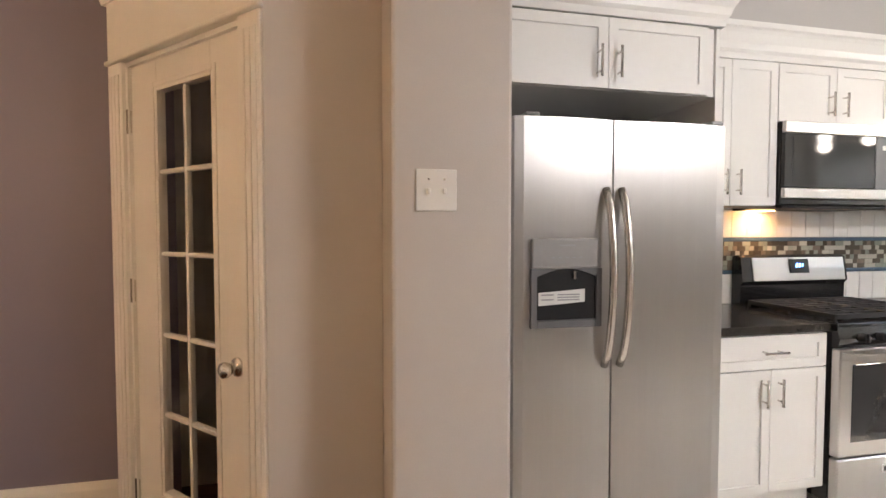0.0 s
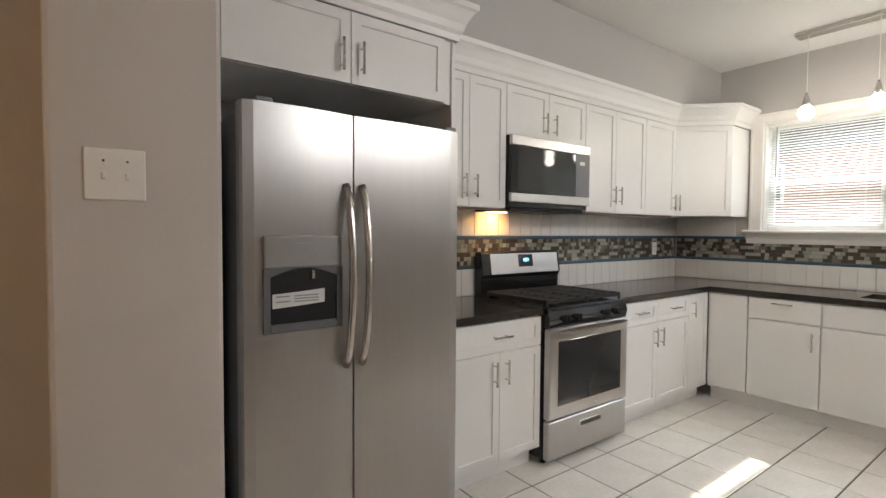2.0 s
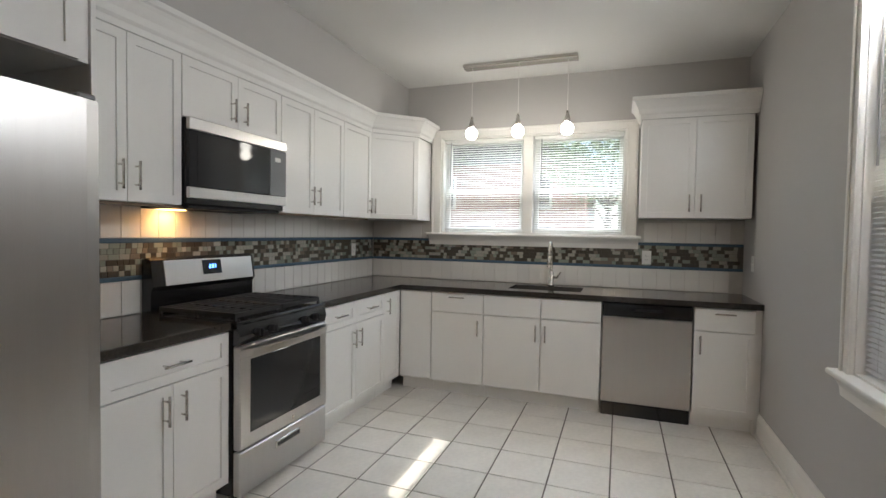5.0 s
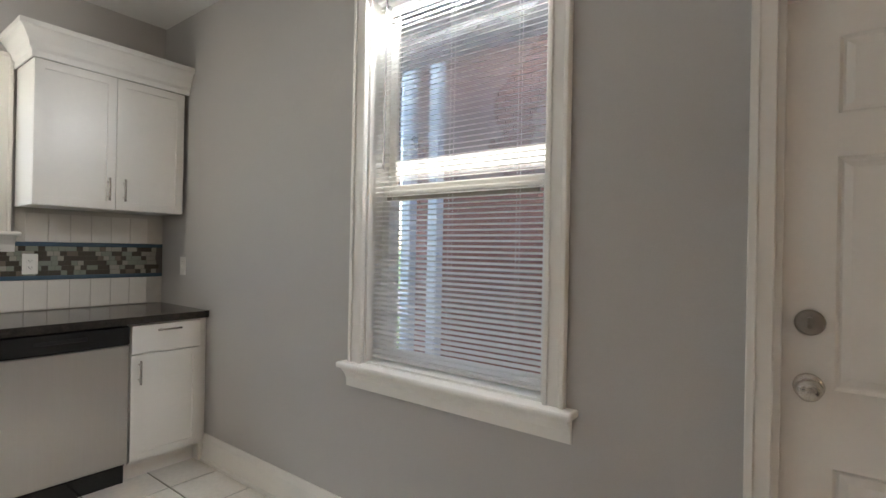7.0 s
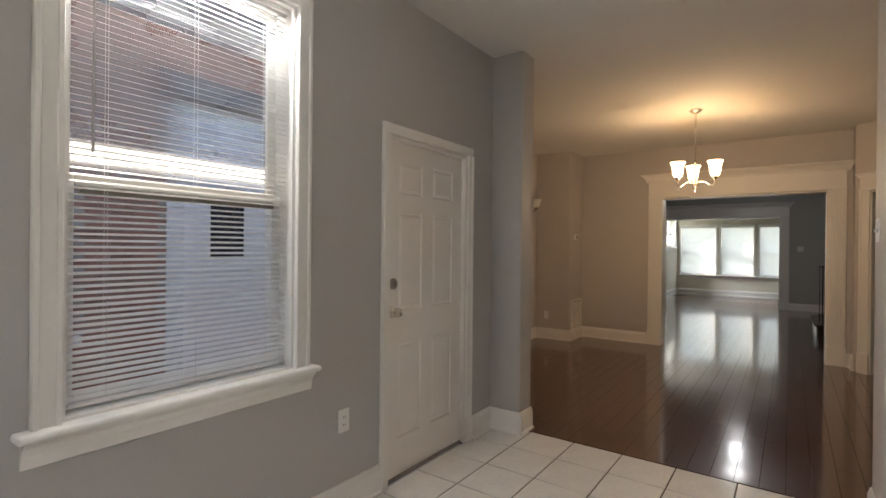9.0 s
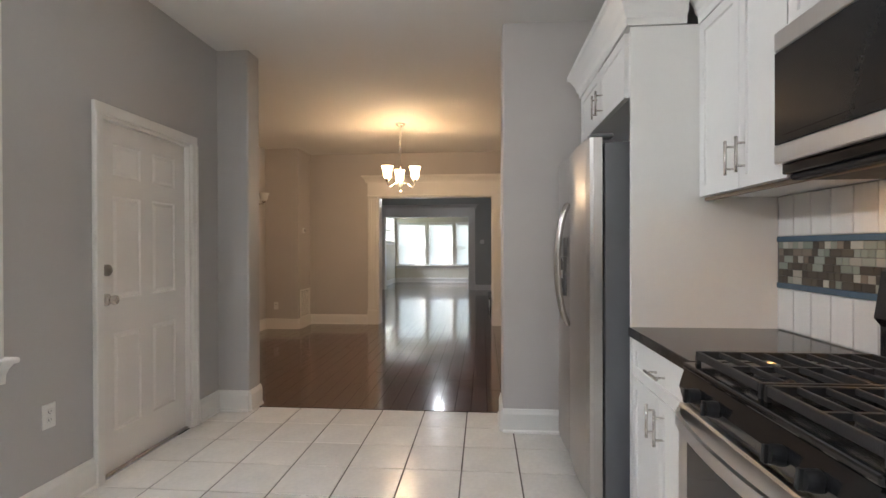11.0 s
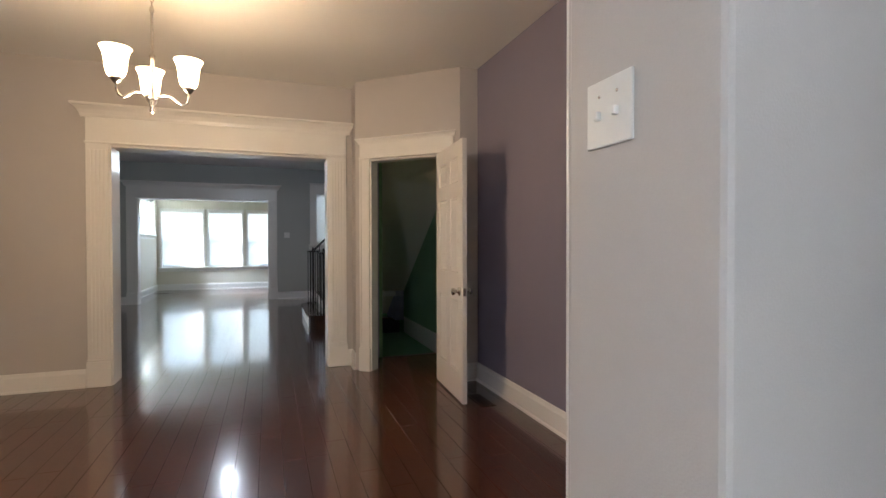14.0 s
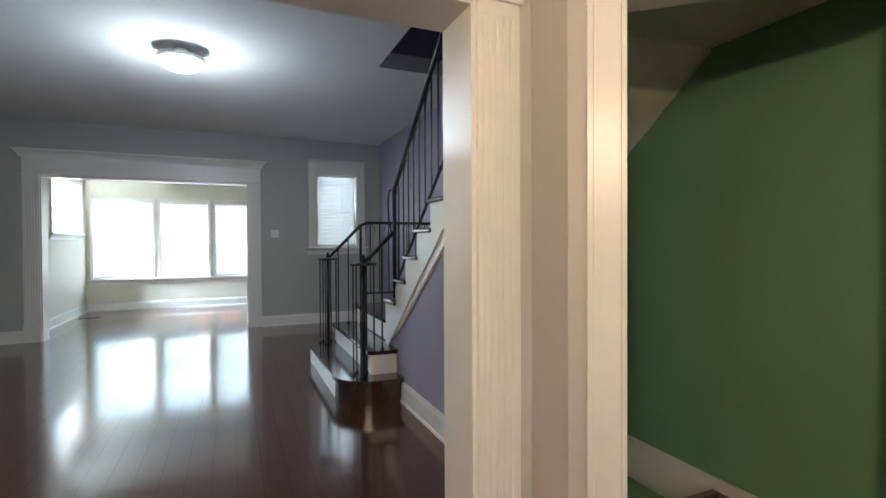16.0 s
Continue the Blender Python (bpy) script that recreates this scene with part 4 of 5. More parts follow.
# ---- range ----
rg = thing("gas_range", "stainless steel and black gas range with four burners", "stove", pose(2.318, 2.03, 0))
RW = 0.758
part("body", B(0.002, RW - 0.002, 0.03, 0.64, 0.035, 0.90, bevel=0.003), BLACK, rg, "black enamelled side")
for x in (0.05, RW - 0.05):
    for y in (0.07, 0.58):
        part("foot", lathe(bmesh.new(), [(0, 0), (0.02, 0), (0.022, 0.012), (0.012, 0.02), (0.012, 0.036), (0, 0.036)], (x, y, 0)), RUBBER, rg)
bm = B(0, RW, 0.0, 0.645, 0.898, 0.918, bevel=0.006, seg=2)
part("cooktop", bm, BLACK, rg, "glossy black cooktop")
part("control_panel", prism(bmesh.new(), [(0.03, 0.80), (0.0, 0.80), (-0.012, 0.845), (0.004, 0.897), (0.03, 0.897)], 0.003, RW - 0.003), BLACK, rg)
for k in (0.13, 0.24, 0.52, 0.63):
    bm = lathe(bmesh.new(), [(0, 0), (0.022, 0), (0.022, 0.012), (0.019, 0.03), (0, 0.03)], seg=20)
    box(bm, -0.006, 0.006, -0.02, 0.02, 0.029, 0.04, bevel=0.002)
    part("knob", bm, RUBBER, rg, m=pose(k, -0.008, 0.848, 85))
od = part("oven_door", B(0.004, RW - 0.004, -0.016, 0.03, 0.272, 0.795, bevel=0.006), STEELH, rg, "stainless oven door")
part("oven_window", B(0.075, RW - 0.075, -0.0185, -0.012, 0.345, 0.722, bevel=0.004), BLKGLASS, od, "dark oven window")
hb = bmesh.new()
n = 14
o0 = [((RW - 0.0) * (0.01 + 0.98 * k / n), -0.02 - 0.055 * math.sin(math.pi * k / n) ** 0.5) for k in range(n + 1)]
for (xa, ya), (xb, yb) in zip(o0, o0[1:]):
    vs = []
    for x, y in ((xa, ya), (xb, yb)):
        vs.append([hb.verts.new((x, y, 0.745)), hb.verts.new((x, y, 0.78)), hb.verts.new((x, y + 0.012, 0.78)), hb.verts.new((x, y + 0.012, 0.745))])
    for k in range(4):
        hb.faces.new((vs[0][k], vs[0][(k + 1) % 4], vs[1][(k + 1) % 4], vs[1][k]))
bmesh.ops.remove_doubles(hb, verts=hb.verts[:], dist=1e-5)
part("oven_handle", hb, STEELH, od, "wide bowed steel handle")
part("badge", lathe(bmesh.new(), [(0, 0), (0.012, 0), (0.012, 0.002), (0, 0.002)], seg=16), NICKEL, od, m=pose(RW / 2 + 0.04, -0.016, 0.305, 90))
dr = part("storage_drawer", B(0.004, RW - 0.004, -0.014, 0.03, 0.038, 0.262, bevel=0.006), STEELH, rg, "stainless storage drawer")
part("drawer_pull", B(0.27, 0.49, -0.019, -0.010, 0.180, 0.222, bevel=0.012, seg=3), NICKEL, dr)
part("pull_recess", B(0.283, 0.477, -0.0205, -0.0185, 0.189, 0.212, bevel=0.008, seg=2), BLACK, dr)
bg = part("backguard", prism(bmesh.new(), [(0.575, 0.918), (0.64, 0.918), (0.64, 1.205), (0.60, 1.215), (0.578, 1.20), (0.556, 1.06), (0.575, 1.035)], 0.0, RW), BLACK, rg, "black backguard")
part("control_fascia", prism(bmesh.new(), [(0.551, 1.062), (0.556, 1.062), (0.578, 1.196), (0.573, 1.198)], 0.075, RW - 0.02), STEELH, bg, "brushed steel control fascia")
part("clock_display", prism(bmesh.new(), [(0.553, 1.105), (0.556, 1.105), (0.570, 1.190), (0.567, 1.190)], 0.33, 0.47), BLKGLASS, bg)
# the clock reads 2:01
bm = bmesh.new()
y_ = 0.5605


def seg_digit(bm, ch, x, z, w=0.011, h=0.022, s=0.0025):
    on = {"2": "abged", "0": "abcdef", "1": "bc"}[ch]
    for k in on:
        x0, x1, z0, z1 = {"a": (0, w, h - s, h), "g": (0, w, h / 2 - s / 2, h / 2 + s / 2), "d": (0, w, 0, s), "b": (w - s, w, h / 2, h), "c": (w - s, w, 0, h / 2), "f": (0, s, h / 2, h), "e": (0, s, 0, h / 2)}[k]
        box(bm, x + x0, x + x1, y_ - 0.003, y_ - 0.001, z + z0, z + z1)


for i, ch in enumerate("201"):
    seg_digit(bm, ch, 0.375 + 0.017 * i + (0.005 if i else 0), 1.14)
part("clock_digits", bm, LED, bg, "blue lit clock digits")
for gx in (0.02, 0.385):
    bm = bmesh.new()
    x0, x1, y0, y1, z = gx, gx + 0.353, 0.03, 0.54, 0.944
    for a, b in ((x0, x0 + 0.012), (x1 - 0.012, x1)):
        box(bm, a, b, y0, y1, z - 0.012, z + 0.012, bevel=0.002)
    for a in (y0, (y0 + y1) / 2 - 0.006, y1 - 0.012):
        box(bm, x0 + 0.012, x1 - 0.012, a, a + 0.012, z - 0.012, z + 0.012, bevel=0.002)
    for k in range(1, 8):
        if k % 4:
            cy = y0 + 0.006 + (y1 - y0 - 0.012) * k / 8
            box(bm, x0 + 0.012, x1 - 0.012, cy - 0.004, cy + 0.004, z - 0.004, z + 0.012, bevel=0.002)
    box(bm, (x0 + x1) / 2 - 0.006, (x0 + x1) / 2 + 0.006, y0 + 0.012, y1 - 0.012, z - 0.006, z + 0.009)
    for a in (x0 + 0.006, x1 - 0.006):
        for b in (y0 + 0.006, (y0 + y1) / 2, y1 - 0.006):
            box(bm, a - 0.006, a + 0.006, b - 0.006, b + 0.006, 0.918, z)
    part("burner_grate", bm, IRON, rg, "black cast iron grate")
    for cy in (0.16, 0.41):
        cx = gx + 0.176
        part("burner_cap", lathe(bmesh.new(), [(0, 0.918), (0.048, 0.918), (0.046, 0.926), (0.036, 0.928), (0.036, 0.935), (0.0, 0.937)], (cx, cy, 0), 20), IRON, rg, smooth=False)

# ---- microwave ----
mw = thing("microwave", "stainless over-the-range microwave with black glass door", "microwave", pose(2.296, 2.335, 0))
MW_ = 0.752
part("body", B(0.0, MW_, 0.0, 0.352, 1.497, 1.936, bevel=0.004), BLACK, mw, "black case")
part("top_band", B(0.0, MW_, -0.024, 0.0, 1.874, 1.936, bevel=0.004), STEELH, mw, "brushed steel band")
part("bottom_band", B(0.0, MW_, -0.024, 0.0, 1.529, 1.586, bevel=0.004), STEELH, mw, "brushed steel band")
part("door_glass", B(0.0, 0.60, -0.022, 0.0, 1.588, 1.872, bevel=0.002), BLKGLASS, mw, "black glass door")
part("door_window", B(0.05, 0.565, -0.0235, -0.0215, 1.612, 1.85), BLKGLASS, mw)
part("keypad", B(0.604, MW_, -0.022, 0.0, 1.588, 1.872, bevel=0.002), FSIDE, mw, "dark grey keypad")
part("keypad_sticker", B(0.645, 0.695, -0.024, -0.0215, 1.80, 1.825), PAPER, mw)
part("underside_vent", B(0.02, MW_ - 0.02, 0.01, 0.345, 1.478, 1.4965, bevel=0.006), RUBBER, mw)
part("hood_lamp_lens", B(0.10, 0.22, 0.24, 0.32, 1.4745, 1.4775), HOODL, mw, "lit warm cooktop lamp")
lamp("hood_light", "AREA", (2.46, 2.585, 1.470), 0.13, (1.0, 0.5, 0.18), 0.12, (2.46, 2.62, 0.5), 0.08)

# ---- dishwasher ----
dw = thing("dishwasher", "stainless steel dishwasher with black control strip", "dishwasher", eface(EX - 0.012, 0.389))
part("tub", B(0.003, 0.617, 0.03, 0.58, 0.10, 0.872), RUBBER, dw)
part("door", B(0.003, 0.617, -0.010, 0.03, 0.12, 0.765, bevel=0.005), STEEL, dw, "brushed steel door")
part("control_strip", B(0.003, 0.617, -0.014, 0.03, 0.768, 0.870, bevel=0.006), BLACK, dw, "glossy black control strip")
part("handle_lip", B(0.2, 0.42, -0.018, -0.012, 0.815, 0.835, bevel=0.003), RUBBER, dw)
part("toe_panel", B(0.003, 0.617, 0.045, 0.06, 0.0, 0.118), BLACK, dw)

# ---- pendant bar ----
pb = thing("pendant_light", "brushed nickel ceiling bar with three lit globe pendants", "pendant light", pose(4.47, 1.10, H))
part("ceiling_bar", B(-0.055, 0.055, -0.475, 0.475, -0.035, 0, bevel=0.012, seg=3), NICKEL, pb)
for y in (-0.40, 0.0, 0.40):
    part("cord", R((0, y, -0.035), (0, y, -0.46), 0.002, 6), WHITEP, pb)
    part("socket", lathe(bmesh.new(), [(0, -0.44), (0.008, -0.44), (0.014, -0.47), (0.024, -0.505), (0.026, -0.535), (0, -0.535)], (0, y, 0)), NICKEL, pb, smooth=True)
    g = [(0.026 + 0.0 * k, -0.535) if k == 0 else (0.052 * math.sin(math.pi * (0.16 + 0.84 * k / 12)), -0.583 + 0.052 * math.cos(math.pi * (0.16 + 0.84 * k / 12))) for k in range(13)]
    part("globe", lathe(bmesh.new(), g, (0, y, 0)), BULB, pb, "lit white glass globe", True)
    lamp("pendant_bulb", "POINT", (4.47, 1.10 + y, H - 0.67), 0.33, WHITE, 0.05)

# ---- switches and outlets ----


def wall_plate(name, label, m, w, h, toggles=0, sockets=0):
    t = thing(name, label, "wall plate", m)
    part("plate", B(-w / 2, w / 2, -0.006, 0, -h / 2, h / 2, bevel=0.003, seg=2), WHITEP, t)
    for k in range(toggles):
        x = (k - (toggles - 1) / 2) * 0.046
        bm = B(x - 0.005, x + 0.005, -0.016, -0.005, -0.012, 0.004, bevel=0.002)
        part("toggle", bm, WHITEP, t)
        part("screw", lathe(bmesh.new(), [(0, 0), (0.003, 0), (0.003, 0.001), (0, 0.001)], seg=8), NICKEL, t, m=pose(x, -0.006, 0.03, 90))
    for k in range(sockets):
        z = (k - (sockets - 1) / 2) * 0.039
        s = part("socket", B(-0.017, 0.017, -0.0085, -0.005, z - 0.014, z + 0.014, bevel=0.002), WHITEP, t)
        bm = B(-0.008, -0.006, -0.009, -0.0083, z - 0.004, z + 0.006)
        box(bm, 0.006, 0.008, -0.009, -0.0083, z - 0.004, z + 0.006)
        box(bm, -0.002, 0.002, -0.009, -0.0083, z - 0.009, z - 0.006)
        part("slot", bm, RUBBER, s)
    return t


wall_plate("light_switch", "white double toggle switch plate on the wall end", pose(0.283, 1.545, 1.473), 0.118, 0.118, 2)
wall_plate("power_outlet", "white double power outlet beside the back door", pose(1.735, S, 0.475, 0, 0, 180), 0.072, 0.118, 0, 2)
wall_plate("power_outlet", "white outlet in the mosaic backsplash", pose(4.52, N - 0.011, 1.20), 0.072, 0.118, 0, 2)
wall_plate("power_outlet", "white outlet in the mosaic beside the window", pose(E - 0.011, 0.06, 1.19, 0, 0, -90), 0.072, 0.118, 0, 2)
wall_plate("light_switch", "white switch plate above the worktop end", pose(4.62, S, 1.18, 0, 0, 180), 0.072, 0.118, 1)
wall_plate("power_outlet", "white outlet on the chimney breast", pose(-3.47, -1.82, 0.36, 0, 0, 90), 0.072, 0.118, 0, 2)
wall_plate("light_switch", "white double switch plate on the slate wall", pose(LW, 1.375, 1.415, 0, 0, 90), 0.118, 0.118, 2)

# ---- dining room things ----
ch = thing("chandelier", "satin nickel chandelier with three lit frosted shades", "chandelier", pose(-2.12, 0.385, 0))
part("canopy", lathe(bmesh.new(), [(0, H), (0.065, H), (0.062, H - 0.012), (0.03, H - 0.03), (0.01, H - 0.036), (0, H - 0.036)]), NICKEL, ch, smooth=True)
bm = bmesh.new()
z = H - 0.036
k = 0
while z > 2.56:
    ring = [(0.009 * math.cos(a) if k % 2 else 0, 0 if k % 2 else 0.009 * math.cos(a), z - 0.016 + 0.017 * math.sin(a)) for a in (2 * math.pi * i / 8 for i in range(9))]
    pipe(bm, ring, 0.0022, 5)
    z -= 0.027
    k += 1
part("chain", bm, NICKEL, ch, smooth=True)
part("stem", lathe(bmesh.new(), [(0, 2.565), (0.008, 2.56), (0.014, 2.535), (0.007, 2.52), (0.007, 2.30), (0.016, 2.285), (0.010, 2.26), (0.012, 2.12), (0.022, 2.08), (0.026, 2.055), (0.032, 2.045), (0.030, 2.035), (0.012, 2.01), (0.008, 2.0), (0.007, 1.97), (0, 1.965)]), NICKEL, ch, smooth=True)
for a in (radians(194), radians(74), radians(314)):
    c, s = math.cos(a), math.sin(a)
    pts = [(c * r, s * r, zz) for r, zz in ((0.02, 2.055), (0.06, 2.068), (0.10, 2.062), (0.13, 2.035), (0.16, 2.015), (0.185, 2.025), (0.195, 2.05), (0.195, 2.085))]
    arm = part("arm", pipe(bmesh.new(), pts, 0.006, 8), NICKEL, ch, smooth=True)
    part("socket_cup", lathe(bmesh.new(), [(0, 2.078), (0.012, 2.08), (0.028, 2.10), (0.03, 2.108), (0, 2.108)], (c * 0.195, s * 0.195, 0)), DARKNI, arm, smooth=True)
    part("shade", lathe(bmesh.new(), [(0.0, 2.11), (0.03, 2.11), (0.042, 2.125), (0.050, 2.155), (0.054, 2.20), (0.060, 2.235), (0.074, 2.262), (0.071, 2.263), (0.056, 2.235), (0.050, 2.20), (0.046, 2.155), (0.036, 2.128), (0.0, 2.114)], (c * 0.195, s * 0.195, 0)), SHADE, arm, "lit frosted glass bell shade", True)
    lamp("chandelier_bulb", "POINT", (-2.12 + c * 0.195, 0.385 + s * 0.195, 2.25), 0.2, WARM, 0.05)

# added fill below the stem for walls and floor; the chandelier has no bulb here
lamp("chandelier_fill", "POINT", (-2.12, 0.385, 1.93), 3.3, (1.0, 0.68, 0.4), 0.06)

sc = thing("wall_sconce", "unlit satin nickel wall sconce with white glass shade", "wall lamp", pose(-3.18, -1.99, 1.93, 0, 0, 180))
part("back_plate", lathe(bmesh.new(), [(0, 0), (0.058, 0), (0.055, 0.012), (0.03, 0.02), (0, 0.02)]), NICKEL, sc, smooth=True, m=pose(0, 0, 0, 90))
part("arm", pipe(bmesh.new(), [(0, -0.015, 0), (0, -0.06, -0.005), (0, -0.10, 0.0), (0, -0.115, 0.03)], 0.008), NICKEL, sc, smooth=True)
part("socket_cup", lathe(bmesh.new(), [(0, 0.015), (0.024, 0.015), (0.030, 0.045), (0, 0.045)], (0, -0.115, 0)), NICKEL, sc, smooth=True)
part("shade", lathe(bmesh.new(), [(0, 0.045), (0.036, 0.047), (0.055, 0.075), (0.062, 0.12), (0.075, 0.16), (0.071, 0.16), (0.057, 0.12), (0.05, 0.08), (0, 0.052)], (0, -0.115, 0)), WHITEP, sc, "white glass bell shade", True)

th = thing("thermostat", "white wall thermostat with small grey display", "thermostat", pose(-3.66, -1.46, 1.54, 0, 0, 180))
part("case", B(-0.045, 0.045, -0.026, 0, -0.04, 0.04, bevel=0.006, seg=2), WHITEP, th)
part("display", B(-0.005, 0.035, -0.0275, -0.025, -0.018, 0.022), GREYP, th)
gr = thing("return_air_grille", "white painted return air grille low on the chimney breast", "vent", pose(-3.74, -1.46, 0.16, 0, 0, 180))
bm = B(-0.21, -0.185, -0.012, 0, 0, 0.44, bevel=0.002)
box(bm, 0.185, 0.21, -0.012, 0, 0, 0.44, bevel=0.002)
box(bm, -0.185, 0.185, -0.012, 0, 0, 0.025, bevel=0.002)
box(bm, -0.185, 0.185, -0.012, 0, 0.415, 0.44, bevel=0.002)
part("frame", bm, TRIM, gr)
part("backing", B(-0.185, 0.185, -0.002, 0, 0.025, 0.415), FSIDE, gr)
me = mesh("slat", B(-0.185, 0.185, -0.008, -0.0072, -0.006, 0.006), TRIM)
for k in range(26):
    part("slat", me, TRIM, gr, m=pose(0, 0, 0.035 + 0.0145 * k, -20))
fv = thing("floor_register", "dark brown metal floor register by the purple wall", "vent", pose(-2.52, 2.56, 0.0))
part("frame", B(-0.15, 0.15, -0.06, 0.06, 0, 0.004, bevel=0.001), DARKW, fv)
me = mesh("slat", B(-0.003, 0.003, -0.045, 0.045, 0.004, 0.0055), UNDER)
for k in range(14):
    part("slat", me, UNDER, fv, m=pose(-0.13 + 0.02 * k, 0, 0))
fv = thing("floor_register", "dark metal floor register in the front room", "vent", pose(-12.6, -1.5, 0.0))
part("frame", B(-0.06, 0.06, -0.15, 0.15, 0, 0.006, bevel=0.001), DARKW, fv)

# ---- living room ----
dl = thing("ceiling_light", "lit frosted dome ceiling light with nickel rim", "ceiling light", pose(-7.10, 0.40, 2.83))
part("mounting_plate", lathe(bmesh.new(), [(0, 0.06), (0.05, 0.06), (0.05, 0.0), (0, 0.0)], seg=24), WHITEP, dl, smooth=True)
part("rim", lathe(bmesh.new(), [(0, 0.002), (0.15, 0.002), (0.180, -0.010), (0.182, -0.026), (0.165, -0.045), (0.158, -0.038), (0, -0.02)], seg=32), WHITEP, dl, smooth=True)
part("dome", lathe(bmesh.new(), [(0.162, -0.042), (0.155, -0.062), (0.13, -0.09), (0.09, -0.11), (0.04, -0.12), (0.0, -0.122)], seg=32), DOME, dl, "lit frosted glass bowl", True)
part("finial", lathe(bmesh.new(), [(0, -0.12), (0.012, -0.123), (0.008, -0.136), (0, -0.138)]), NICKEL, dl, smooth=True)
lamp("dome_bulb", "POINT", (-7.10, 0.40, 2.38), 1.5, (0.93, 0.97, 1.0), 0.1)

# staircase: two steps up to a landing, then a straight flight towards the dining room
st = thing("staircase", "staircase with dark treads, white risers and black iron rails", "stairs")
RISE = 0.195


def bullnose(y0, y1, x0, x1, r, grow=0.0):
    pts = [(x0 - grow, y1), (x0 - grow, y0 + r * 0.4 - grow), (x0 + r * 0.4, y0 - grow)]
    pts += [(x1 - r + (r + grow) * math.sin(a), y0 + r - (r + grow) * math.cos(a)) for a in (math.pi / 2 * k / 8 for k in range(9))]
    return pts + [(x1 + grow, y1)]


for k, (y0, x0, x1, y1, r) in enumerate(((1.54, -7.88, -6.17, 2.018, 0.28), (1.80, -7.86, -6.33, 2.018, 0.04), (2.045, -7.86, -6.6, NH - 0.015, 0.02))):
    z = RISE * (k + 1)
    part("riser", prism(bmesh.new(), bullnose(y0, y1, x0, x1, r), 0 if k == 0 else RISE * k, z - 0.032, "z"), DARKW if k == 0 else TRIM, st, "dark rounded starting riser" if k == 0 else "")
    part("tread", prism(bmesh.new(), bullnose(y0, y1, x0, x1, r, 0.025), z - 0.032, z, "z"), DARKW, st, "dark polished tread")
part("riser_face", B(-7.86, -6.50, 1.5365, 1.539, 0.0, RISE - 0.034), TRIM, st)
RUN = 0.262
X0, Z0 = -6.58, RISE * 3
for k in range(9):
    x, z = X0 + RUN * k, Z0 + RISE * (k + 1)
    part("riser", B(x, x + 0.015, 2.025, NH - 0.015, z - RISE, z - 0.032), TRIM, st)
    part("tread", B(x - 0.03, x + RUN + 0.012, 1.985, NH - 0.015, z - 0.032, z, bevel=0.01, seg=2), DARKW, st)
XE, ZE = -4.25, Z0 + RISE * (-4.25 - X0) / RUN
SLO = RISE / RUN
part("stringer", prism(bmesh.new(), [(X0 - 0.02, 0.385), (X0 - 0.02, Z0 + RISE - 0.035), *[p for k in range(9) for p in ((X0 + RUN * k, Z0 + RISE * (k + 1) - 0.033), (X0 + RUN * (k + 1), Z0 + RISE * (k + 1) - 0.033))][1:], (X0 + RUN * 9, Z0 + RISE * 9 - 0.3), (X0 + 0.3, Z0 - 0.05 + 0.0)], 2.004, 2.022, "y"), TRIM, st, "white painted sawtooth stringer")
part("stringer_moulding", prism(bmesh.new(), [(X0 + 0.05, 0.36), (X0 + 0.05, 0.42), (XE, 0.42 + (XE - X0 - 0.05) * 0.8), (XE, 0.36 + (XE - X0 - 0.05) * 0.8)], 1.992, 2.004, "y"), TRIM, st)
part("landing_edge", B(-7.86, -6.60, 2.03, 2.044, 0.40, RISE * 3 - 0.033), TRIM, st)
solid("wall_under_stairs", prism(bmesh.new(), [(-6.17, 0), (-4.242, 0), (-4.242, 2.28), (X0 + 0.03, 0.42), (X0 + 0.03, 0.19), (-6.17, 0.19)], 2.022, 2.12, "y"), LILAC, "lilac painted wall under the stairs", "wall")
solid("wall_landing_back", B(-7.88, -6.6, 2.9, NH - 0.014, 0, 0.5), LILAC, "lilac painted wall behind the landing", "wall")


def bal(t, x, y, z0, z1, r=0.0065, twist=False):
    bm = R((x, y, z0), (x, y, z1), r, 8)
    lathe(bm, [(0, z0), (0.016, z0), (0.016, z0 + 0.012), (0.009, z0 + 0.02), (0, z0 + 0.02)], (x, y, 0), 8)
    part("baluster", bm, WIRON, t)


rail = thing("stair_railing", "black wrought iron stair railing with thin balusters", "railing")
# newel clusters on the first step
for cx, cy in ((-6.36, 1.75), (-7.80, 1.72)):
    part("newel_post", R((cx, cy, RISE), (cx, cy, 1.12), 0.017, 12), WIRON, rail, smooth=True)
    part("newel_cap", lathe(bmesh.new(), [(0, 1.085), (0.105, 1.085), (0.11, 1.095), (0.105, 1.105), (0.03, 1.108), (0.012, 1.12), (0.018, 1.14), (0.008, 1.165), (0, 1.17)], (cx, cy, 0), 20), WIRON, rail, smooth=False)
    for a in range(5):
        th_ = radians(30 + 60 * a + 60)
        bal(rail, cx + 0.085 * math.cos(th_), cy + 0.085 * math.sin(th_), RISE, 1.09)
NP = (-6.33, 2.005)
